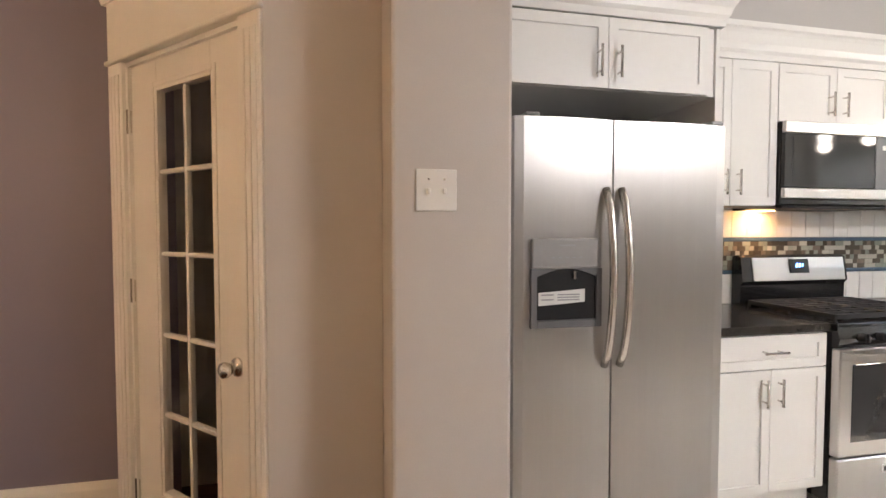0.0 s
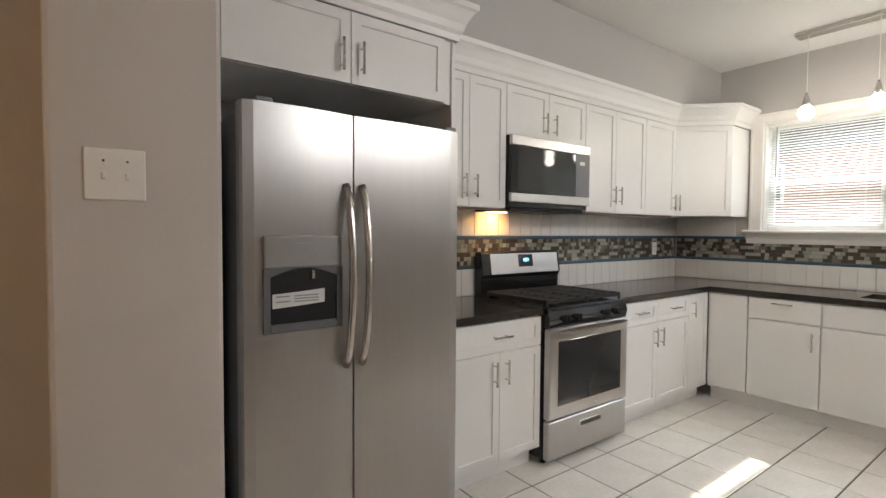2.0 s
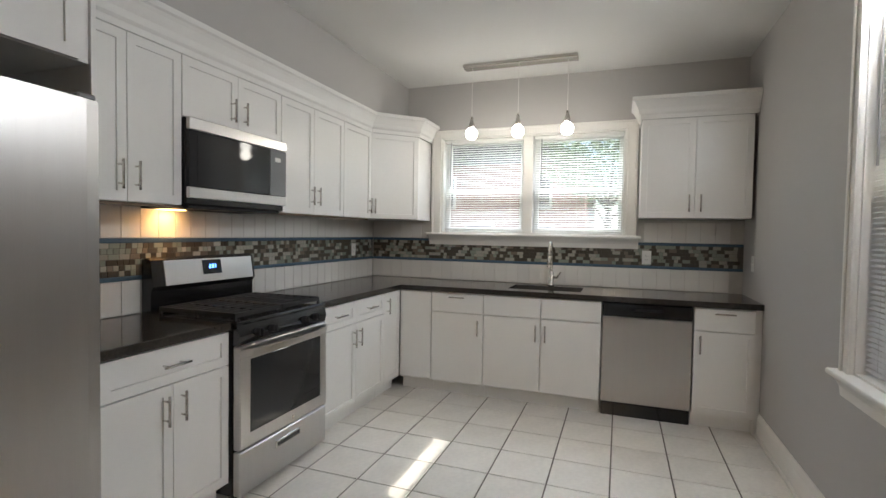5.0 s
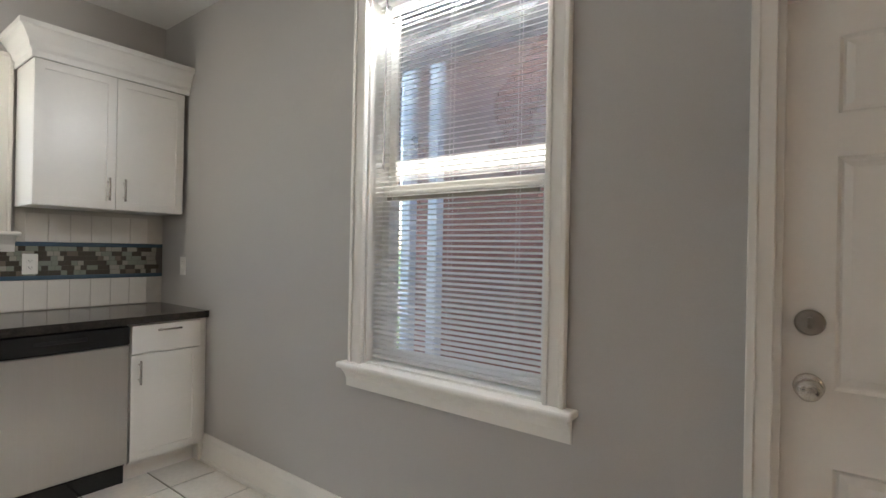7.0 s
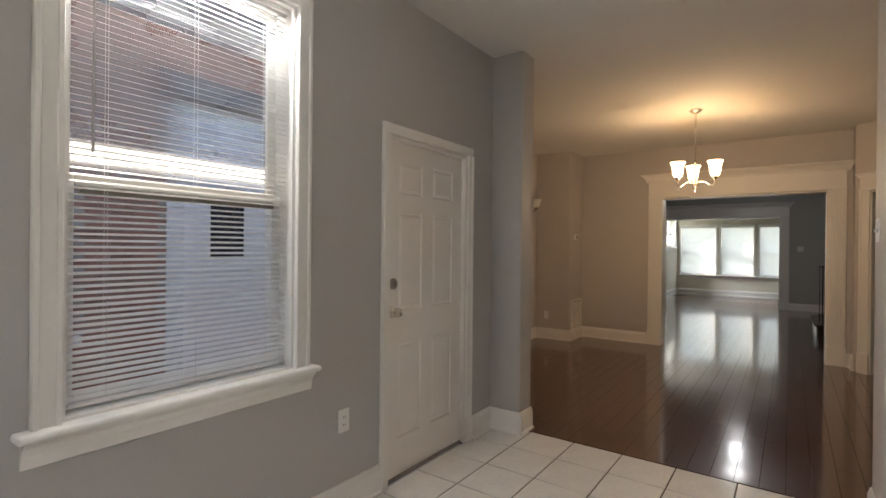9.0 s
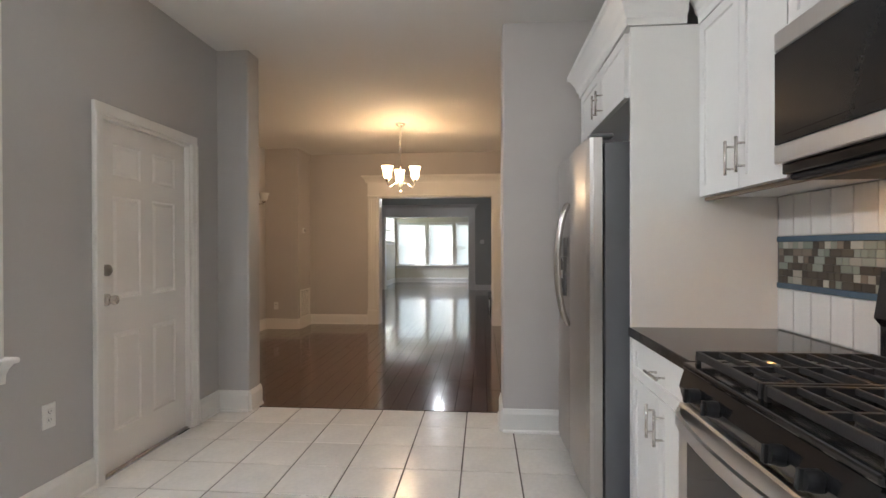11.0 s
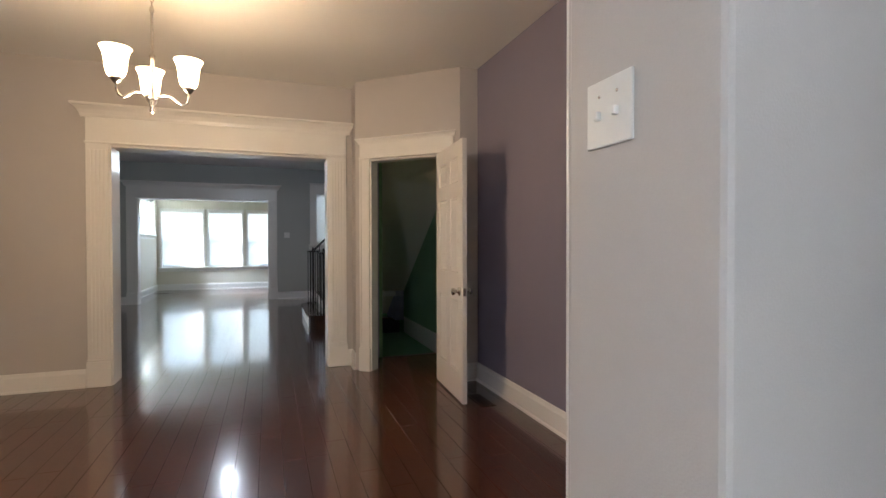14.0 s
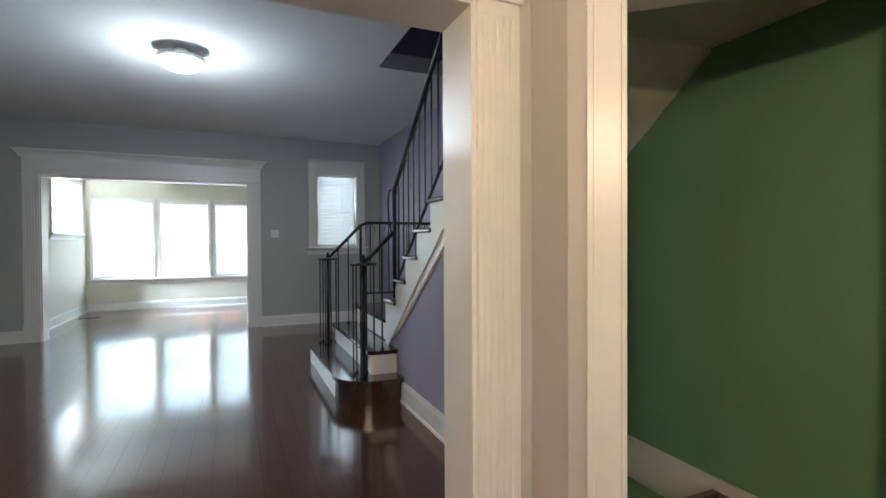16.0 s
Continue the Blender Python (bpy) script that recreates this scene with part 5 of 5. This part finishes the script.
# right hand rail from the cluster to the flight's post, and up the flight
part("handrail", pipe(bmesh.new(), [(-6.36, 1.75, 1.10), (-6.35, 1.85, 1.20), (NP[0], NP[1], 1.36)], 0.017, 8), WIRON, rail, smooth=True)
bal(rail, -6.345, 1.90, 0.39, 1.24)
part("newel_post", R((NP[0], NP[1], Z0 + RISE), (NP[0], NP[1], 1.72), 0.018, 12), WIRON, rail, smooth=True)
part("newel_foot", lathe(bmesh.new(), [(0, 0), (0.035, 0), (0.03, 0.02), (0.02, 0.03), (0, 0.03)], (NP[0], NP[1], Z0 + RISE)), WIRON, rail)
part("scroll", pipe(bmesh.new(), [(NP[0] - 0.085 + 0.085 * math.cos(a) - 0.03 * math.sin(a), NP[1], 1.53 + 0.18 * math.sin(a)) for a in (radians(80 + 20 * k) for k in range(10))], 0.008), WIRON, rail, smooth=True)
x1_ = -4.3
up = 0.855
part("handrail", pipe(bmesh.new(), [(NP[0], NP[1], 1.70), (x1_, NP[1], 1.70 + (x1_ - NP[0]) * up)], 0.018, 8), WIRON, rail, smooth=True)
part("lower_rail", pipe(bmesh.new(), [(NP[0], NP[1], 0.90), (x1_, NP[1], 0.90 + (x1_ - NP[0]) * up)], 0.011, 6), WIRON, rail)
for k in range(1, 17):
    x = NP[0] + 0.118 * k
    part("baluster", R((x, NP[1], 0.90 + (x - NP[0]) * up), (x, NP[1], 1.69 + (x - NP[0]) * up), 0.0065, 8), WIRON, rail)
    if k % 2:
        arc = [(x - 0.059 + 0.059 * math.cos(a), NP[1], 1.62 + (x - NP[0]) * up - 0.05 + 0.06 * math.sin(a) + 0.859 * 0.059 * (math.cos(a) - 1)) for a in (math.pi * i / 8 for i in range(9))]
        part("rail_arch", pipe(bmesh.new(), arc, 0.0045, 5), WIRON, rail)
# left hand rail up to the landing guard
LX = -7.80
part("handrail", pipe(bmesh.new(), [(LX, 1.72, 1.10), (LX, 2.08, 1.46), (LX, 2.16, 1.49), (LX, NH - 0.03, 1.49)], 0.016, 8), WIRON, rail, smooth=True)
part("lower_rail", pipe(bmesh.new(), [(LX, 2.06, RISE * 3 + 0.12), (LX, NH - 0.03, RISE * 3 + 0.12)], 0.011, 6), WIRON, rail)
bal(rail, LX, 1.83, 0.195, 1.2), bal(rail, LX, 1.94, 0.39, 1.31)
part("newel_post", R((LX, 2.08, RISE * 3), (LX, 2.08, 1.46), 0.014, 10), WIRON, rail)
for k in range(1, 9):
    y = 2.08 + 0.108 * k
    part("baluster", R((LX, y, RISE * 3 + 0.12), (LX, y, 1.485), 0.0065, 8), WIRON, rail)
    if k % 2:
        part("rail_arch", pipe(bmesh.new(), [(LX, y + 0.054 * math.cos(a), 1.40 + 0.08 * math.sin(a)) for a in (math.pi * i / 8 for i in range(9))], 0.0045, 5), WIRON, rail)

# ---- basement stairs behind the slanting wall ----
def soff(x):
    return Z0 + RISE - 0.29 + SLO * (x - X0)


solid("ceiling_under_stairs", prism(bmesh.new(), [(-7.2, soff(-7.2)), (-4.245, soff(-4.245)), (-4.245, 2.25), (-3.53, 2.25), (-3.53, 2.30), (-4.245, 2.30), (-4.27, soff(-4.27) + 0.02), (-7.2, soff(-7.2) + 0.02)], 2.121, NH - 0.002, "y"), CREAM, "dim sloping ceiling under the stairs", "ceiling")
solid("wall_basement_south", prism(bmesh.new(), [(-7.0, -2.4), (-4.26, -2.4), (-4.26, soff(-4.26) - 0.01), (-7.0, soff(-7.0) - 0.01)], 2.121, 2.16, "y"), GREEN, "green painted basement stair wall", "wall")
solid("wall_basement_end", B(-7.3, -7.2, 2.13, NH, -2.5, 0.5), GREEN, "green painted wall at the foot of the basement stairs", "wall")
solid("floor_basement", B(-7.3, -4.2, 2.13, NH, -2.6, -2.5), CONC, "dark basement floor", "floor")
bs = thing("basement_landing", "dark green landing one step down behind the doorway", "landing")
part("step_down", B(-6.55, -4.205, 2.165, NH - 0.004, -0.22, -0.19), GREEN, bs, "dark green painted landing")
part("riser", B(-4.22, -4.204, 2.165, NH - 0.004, -0.19, -0.02), DARKW, bs)
part("nosing", B(-4.215, -4.18, 2.165, NH - 0.004, -0.02, 0.003, bevel=0.003), DARKNI, bs)
part("skirt_board", B(-6.55, -4.18, NH - 0.022, NH - 0.002, -0.19, 0.062, bevel=0.004), TRIM, bs, "dim white skirt board")
part("skirt_board", B(-4.18, -3.2, NH - 0.022, NH - 0.002, 0.0, 0.064, bevel=0.004), TRIM, bs, "white skirt board")

# ---- front room details ----
fm = thing("wall_panel_moulding", "cream applied panel moulding above the front windows", "moulding", kind="structure")
for k in range(11):
    y = -1.6 + 0.36 * k
    bm = B(FW, FW + 0.012, y, y + 0.02, 2.22, 2.46)
    part("batten", bm, CREAM, fm)
part("rail", B(FW, FW + 0.012, -1.75, 3.0, 2.46, 2.48), CREAM, fm)
part("rail", B(FW, FW + 0.012, -1.75, 3.0, 2.20, 2.22), CREAM, fm)

# ---- outdoors ----
bm = bmesh.new()
bmesh.ops.create_grid(bm, x_segments=2, y_segments=2, size=900, matrix=Matrix.Translation((0, 0, -0.55)))
solid("ground", bm, GRASS, "green lawn round the house", "ground")
solid("pavement", B(-9, 9, -3.6, -1.6, -0.56, -0.50), CONC, "grey concrete path between the houses", "pavement")
solid("road", B(10.5, 16, -60, 60, -0.56, -0.51), ROOF, "dark asphalt alley", "road")
solid("house_foundation", B(FW - 0.19, E + 0.2, -2.1, -0.9, -0.55, -0.26), CONC, "grey concrete footing of the house", "foundation")


def brick_panel(parent, y, holes, x0, x1, z0, z1, face):
    """Bricks of one face, each proud of the mortar; face is -1 or 1 along y."""
    me = mesh("brick", B(-0.0975, 0.0975, -0.01, 0.0, -0.029, 0.029, bevel=0.003), BRICK)
    n, r, z = 0, 0, z0 + 0.035
    rest = []
    while z < z1 - 0.03:
        x = x0 + (0.1 if r % 2 else 0.0) + 0.1
        while x < x1 - 0.09:
            if not any(a - 0.06 < x < b + 0.06 and c - 0.02 < z < d + 0.02 for a, b, c, d in holes):
                if 1.5 < x < 3.4 and 0.6 < z < 1.75 and n < 290:
                    part("brick", me, BRICK, parent, m=pose(x, y, z, 0, 0, 180))
                    n += 1
                else:
                    rest.append((x, z))
            x += 0.205
        z += 0.068
        r += 1
    bm = bmesh.new()
    for x, z in rest:
        vs = [bm.verts.new((x + sx * 0.0975, y + dy, z + sz * 0.029)) for dy in (0.0, 0.01) for sx, sz in ((-1, -1), (1, -1), (1, 1), (-1, 1))]
        bm.faces.new(vs[4:])
        for k in range(4):
            bm.faces.new((vs[k], vs[(k + 1) % 4], vs[4 + (k + 1) % 4], vs[4 + k]))
    o = part("brick_courses", bm, BRICK, parent, "weathered red brick courses")
    o["kind"] = "stuff"


NBY = -3.9
nb = thing("brick_house", "red brick neighbour house with white framed windows", "house")
holes = [(1.90, 3.02, 0.56, 1.86), (-3.6, -2.6, 0.4, 1.9)]
part("wall", wall_x(bmesh.new(), -7, 5.6, NBY - 0.3, NBY, 3.75, holes, z0=-0.55), MORTAR, nb)
part("roof", prism(bmesh.new(), [(NBY + 0.35, 3.75), (NBY - 3.4, 4.3), (NBY - 7, 3.75)], -7.2, 5.9), ROOF, nb, "dark shingle roof")
part("gutter", B(-7.2, 5.9, NBY + 0.30, NBY + 0.42, 3.63, 3.76, bevel=0.02), SIDING, nb)
for a, b, c, d in holes:
    wn = part("window", wall_x(bmesh.new(), a, b, NBY - 0.12, NBY - 0.04, d, [(a + 0.07, b - 0.07, c + 0.07, d - 0.07)], z0=c), SIDING, nb, "white framed window")
    part("pane", B(a + 0.07, b - 0.07, NBY - 0.10, NBY - 0.09, c + 0.07, d - 0.07), SKYPANE, wn)
    part("meeting_rail", B(a + 0.07, b - 0.07, NBY - 0.09, NBY - 0.05, (c + d) / 2 - 0.03, (c + d) / 2 + 0.03), SIDING, wn)
    part("sill", B(a - 0.05, b + 0.05, NBY - 0.02, NBY + 0.08, c - 0.08, c), SIDING, wn)
for a in (4.54, 4.92):
    part("porch_post", B(a, a + 0.13, -3.40, -3.27, -0.55, 3.65, bevel=0.01), SIDING, nb, "white porch post")
bay = part("bay", B(-1.4, 1.12, NBY, NBY + 0.35, -0.55, 2.75), SIDING, nb, "white clad bay")
for k in range(16):
    part("clapboard", B(-1.4, 1.12, NBY + 0.35, NBY + 0.362, -0.5 + 0.2 * k, -0.5 + 0.2 * k + 0.185), SIDING, bay)
part("bay_roof", prism(bmesh.new(), [(NBY, 3.05), (NBY + 0.5, 2.75), (NBY + 0.5, 2.82), (NBY, 3.13)], -1.5, 1.22), ROOF, nb)
part("bay_window", B(0.50, 0.86, NBY + 0.355, NBY + 0.372, 1.25, 1.95, bevel=0.002), BLKGLASS, bay)
brick_panel(nb, NBY, [(a - 0.02, b + 0.02, c - 0.08, d + 0.02) for a, b, c, d in holes] + [(-1.4, 1.12, -0.55, 3.0)], -7, 5.6, -0.55, 3.72, 1)


def far_house(name, label, x, y, w, d, h, roofh, windows, m=BRICK):
    t = thing(name, label, "house", pose(x, y, -0.55))
    part("wall", B(0, d, -w / 2, w / 2, 0, h), m, t)
    part("roof", prism(bmesh.new(), [(-w / 2 - 0.3, h), (w / 2 + 0.3, h), (0, h + roofh)], -0.3, d + 0.3), ROOF, t)
    for yy, zz, ww, hh in windows:
        f = part("window", B(-0.06, 0.05, yy - ww / 2, yy + ww / 2, zz, zz + hh, bevel=0.01), SIDING, t, "white framed window")
        part("pane", B(-0.07, -0.055, yy - ww / 2 + 0.09, yy + ww / 2 - 0.09, zz + 0.09, zz + hh - 0.09), BLKGLASS, f)
    return t


far_house("brick_house", "far red brick house across the alley", 19, 5.5, 8, 8, 4.6, 2.2, [(-2.3, 0.8, 1.2, 1.5), (0, 0.8, 1.2, 1.5), (2.3, 0.8, 1.2, 1.5), (-2.3, 2.9, 1.0, 1.3), (1.5, 2.9, 1.0, 1.3)])
far_house("siding_house", "far white clad house across the alley", 20, -4.0, 8, 8, 4.8, 2.2, [(-2.2, 0.9, 1.2, 1.4), (1.0, 0.9, 1.2, 1.4), (-1.0, 3.0, 1.0, 1.3), (2.2, 3.0, 1.0, 1.3)], SIDING)
far_house("brick_house", "far red brick house behind the gardens", 21, -13.5, 8, 8, 4.8, 2.2, [(-2, 0.9, 1.2, 1.4), (1.5, 0.9, 1.2, 1.4)])
far_house("siding_house", "far pale house across the street", -34, 0, 12, -8, 5.0, 2.5, [(-3, 0.9, 1.4, 1.5), (3, 0.9, 1.4, 1.5)], SIDING)


def car(x, y, yaw, paint, label):
    t = thing("parked_car", label, "car", pose(x, y, -0.51, 0, 0, yaw))
    o = [(-2.1, 0.3), (-2.15, 0.75), (-1.6, 0.95), (-0.9, 1.0), (-0.35, 1.42), (1.1, 1.45), (1.75, 1.02), (2.15, 0.95), (2.2, 0.35)]
    part("body", prism(bmesh.new(), o, -0.85, 0.85, "y"), paint, t)
    g = [(-0.78, 1.02), (-0.32, 1.37), (1.05, 1.40), (1.55, 1.02)]
    for y_ in (-0.86, 0.845):
        part("side_window", prism(bmesh.new(), g, y_, y_ + 0.015, "y"), BLKGLASS, t)
    for wx in (-1.35, 1.35):
        for wy in (-0.78, 0.78):
            w_ = part("tyre", R((wx, wy - 0.1, 0.32), (wx, wy + 0.1, 0.32), 0.32, 20), RUBBER, t)
            part("rim", R((wx, wy - 0.108, 0.32), (wx, wy + 0.108, 0.32), 0.19, 16), NICKEL, w_)
    return t


far_house("red_shed", "red painted garden shed by the alley", 8.6, -5.2, 2.2, 2.0, 2.3, 0.5, [(0, 0.9, 0.8, 0.9)], REDB)
car(12.2, -2.4, 80, REDP, "red parked car in the alley")
car(12.4, 3.2, 90, SIDING, "white parked car in the alley")


def tree(x, y, h, spread, seed):
    rnd = random.Random(seed)
    t = thing("tree", "leafy green garden tree", "tree", pose(x, y, -0.55))
    bm = R((0, 0, 0), (0, 0, h * 0.45), 0.16, 9, 0.10)
    tips = []
    for k in range(9):
        a = 2.4 * k
        z = h * (0.32 + 0.04 * k)
        tip = Vector((math.cos(a) * spread * rnd.uniform(0.5, 0.9), math.sin(a) * spread * rnd.uniform(0.5, 0.9), z + h * rnd.uniform(0.15, 0.35)))
        rod(bm, (0, 0, min(z, h * 0.44)), tip, 0.06, 6, 0.015)
        tips.append(tip)
    part("trunk", bm, BARK, t)
    bm = bmesh.new()
    for k in range(2600):
        c = rnd.choice(tips)
        p = c + Vector((rnd.gauss(0, 0.34), rnd.gauss(0, 0.34), rnd.gauss(0, 0.26))) * spread * 0.8
        m = Euler((rnd.uniform(0, 6), rnd.uniform(0, 6), rnd.uniform(0, 6))).to_matrix()
        s = rnd.uniform(0.05, 0.11)
        bm.faces.new([bm.verts.new(p + m @ Vector(v) * s) for v in ((-1, 0, 0), (0, -0.5, 0.1), (1.1, 0, 0), (0, 0.5, 0.1))])
    part("crown", bm, LEAF, t)["kind"] = "stuff"


tree(15.2, 0.6, 6.0, 1.9, 1), tree(16.5, 8.5, 6.5, 2.2, 2), tree(17.5, -9.0, 6.0, 2.0, 3)
fe = thing("picket_fence", "white picket fence along the garden", "fence")
me = mesh("picket", B(-0.01, 0.01, -0.04, 0.04, -0.5, 0.55), SIDING)
for k in range(60):
    part("picket", me, SIDING, fe, m=pose(9.8, -5 + 0.16 * k, 0))
part("rail", B(9.82, 9.86, -5.1, 4.6, 0.3, 0.38), SIDING, fe)
part("rail", B(9.82, 9.86, -5.1, 4.6, -0.25, -0.17), SIDING, fe)

# ---- backsplash pieces ----
bs_n = thing("backsplash_north", "white tile backsplash with blue-edged glass mosaic band", "backsplash", kind="structure")
bs_e = thing("backsplash_east", "white tile backsplash with mosaic band under the window", "backsplash", kind="structure")
part("grout_bed", B(1.67, E - 0.006, N - 0.005, N - 0.001, 0.919, UZ0 - 0.001), WGROUT, bs_n)
part("grout_bed", B(E - 0.005, E - 0.001, S + 0.002, N - 0.006, 0.919, 1.30), WGROUT, bs_e)
part("grout_bed", B(E - 0.005, E - 0.001, 2.05, N - 0.006, 1.302, UZ0 - 0.001), WGROUT, bs_e)
part("grout_bed", B(E - 0.005, E - 0.001, S + 0.002, 0.13, 1.302, 1.513), WGROUT, bs_e)
part("mosaic_bed", B(1.67, E - 0.012, N - 0.0075, N - 0.0052, 1.12, 1.295), MGROUT, bs_n)
part("mosaic_bed", B(E - 0.0075, E - 0.0052, S + 0.002, N - 0.012, 1.12, 1.295), MGROUT, bs_e)
LINER = [(1.097, 1.121), (1.294, 1.318)]
TWID = 0.108
for z0, z1 in ((0.922, 1.095), (1.320, UZ0 - 0.003)):
    me = mesh("tile", B(0.001, TWID - 0.0015, -0.010, -0.0045, z0, z1, bevel=0.002), WTILE)
    x = 1.672
    while x + TWID < E - 0.012:
        part("tile", me, WTILE, bs_n, m=pose(x, N, 0))
        x += TWID
    y = N - 0.012
    while y - TWID > S:
        if z0 < 1 or y - TWID > 2.05 or y < 0.13:
            part("tile", me, WTILE, bs_e, m=pose(E, y, 0, 0, 0, -90))
        y -= TWID
for z0, z1 in LINER:
    part("liner", B(1.67, E - 0.014, N - 0.014, N - 0.0045, z0, z1, bevel=0.005, seg=2), NAVY, bs_n, "slate blue glazed liner")
    if z0 < 1.2:
        part("liner", B(E - 0.014, E - 0.0045, S + 0.002, N - 0.014, z0, z1, bevel=0.005, seg=2), NAVY, bs_e, "slate blue glazed liner")
    else:
        part("liner", B(E - 0.014, E - 0.0045, 2.06, N - 0.014, z0, z1, bevel=0.005, seg=2), NAVY, bs_e, "slate blue glazed liner")
        part("liner", B(E - 0.014, E - 0.0045, S + 0.002, 0.13, z0, z1, bevel=0.005, seg=2), NAVY, bs_e, "slate blue glazed liner")
rnd = random.Random(7)
PIECES = [(w_, mesh("mosaic_tile", B(0.0008, w_ - 0.0008, -0.0105, -0.007, 0.0008, 0.0281, bevel=0.0012), MOS[k])) for w_ in (0.032, 0.058) for k in range(4)]


def mosaic(parent, start, end, place, near):
    joined = [[] for _ in MOS]
    for row in range(6):
        z = 1.1215 + 0.0288 * row
        s = start + rnd.uniform(0, 0.02)
        while s < end - 0.05:
            i = rnd.choice((0, 0, 0, 0, 1, 2, 2, 3, 3)) + 4 * rnd.choice((0, 0, 1))
            w_, me = PIECES[i]
            if s < near:
                part("mosaic_tile", me, None, parent, m=place(s, z))
            else:
                joined[i % 4].append((s, z, w_))
            s += w_
    for k, rest in enumerate(joined):
        bm = bmesh.new()
        m0 = place(0, 0)
        for s, z, w_ in rest:
            q = [(s + 0.0008, z + 0.0008), (s + w_ - 0.0008, z + 0.0008), (s + w_ - 0.0008, z + 0.0281), (s + 0.0008, z + 0.0281)]
            a = [bm.verts.new(m0 @ Vector((u, -0.0105, v))) for u, v in q]
            b = [bm.verts.new(m0 @ Vector((u, -0.007, v))) for u, v in q]
            bm.faces.new(a)
            for j in range(4):
                bm.faces.new((a[j], a[(j + 1) % 4], b[(j + 1) % 4], b[j]))
        o = part("mosaic_courses", bm, MOS[k], parent)
        o["kind"] = "stuff"


mosaic(bs_n, 1.672, E - 0.012, lambda s, z: pose(s, N, z), 3.0)
mosaic(bs_e, 0.012, N - S - 0.002, lambda s, z: pose(E, N - s, z, 0, 0, -90), 0.0)

# ---- kitchen floor tiles ----
fl = bpy.data.objects["floor_kitchen"]
me = mesh("tile", B(0.004, 0.326, 0.004, 0.326, -0.006, 0.0, bevel=0.002), FTILE)
for i in range(15):
    for j in range(-3, 9):
        x, y = 0.135 + 0.33 * i, -0.035 + 0.33 * j
        x1, y1, y0 = min(x + 0.33, E), min(y + 0.33, N), max(y, S)
        if y1 - y0 < 0.03 or x1 - x < 0.03:
            continue
        if x1 - x > 0.329 and y1 - y0 > 0.329:
            part("tile", me, FTILE, fl, m=pose(x, y, 0))
        else:
            part("tile", B(x + 0.004, x1 - 0.004, y0 + 0.004, y1 - 0.004, -0.006, 0.0, bevel=0.002), FTILE, fl)
solid("floor_threshold", B(0.120, 0.136, -0.41, 1.545, -0.016, 0.002, bevel=0.004), DARKW, "dark threshold strip between boards and tiles", "threshold")

# ---- floorboards ----
rnd = random.Random(11)
PW = 0.127


def boards(holder, x0, x1, y0, y1, own):
    rest = []
    meshes = {}
    y = y0
    while y < y1 - 0.01:
        x = x0 - rnd.uniform(0.0, 1.0)
        while x < x1:
            n = rnd.choice((0.9, 1.2, 1.2, 1.5))
            a, b = max(x, x0), min(x + n, x1)
            w_ = min(PW, y1 - y)
            if b - a > 0.02:
                if own and a == x and b == x + n and w_ == PW:
                    if n not in meshes:
                        meshes[n] = mesh("plank", B(0.0006, n - 0.0006, 0.0006, PW - 0.0006, -0.016, 0, bevel=0.0012), PLANK)
                    part("plank", meshes[n], PLANK, holder, m=pose(x, y, 0))
                elif own:
                    part("plank", B(a + 0.0006, b - 0.0006, y + 0.0006, y + w_ - 0.0006, -0.016, 0, bevel=0.0012), PLANK, holder)
                else:
                    rest.append((a + 0.0006, b - 0.0006, y + 0.0006, y + w_ - 0.0006))
            x += n
        y += PW
    if rest:
        bm = bmesh.new()
        for a, b, c, d in rest:
            box(bm, a, b, c, d, -0.016, 0)
        part("floorboards", bm, PLANK, holder, "dark glossy floorboards")["kind"] = "stuff"


boards(bpy.data.objects["floor_dining"], -4.2, 0.12, -1.99, 3.03, True)
boards(bpy.data.objects["floor_living"], FW, -4.2, -2.0, 2.03, False)
boards(bpy.data.objects["floor_landing"], FW, -6.9, 2.03, 3.03, False)
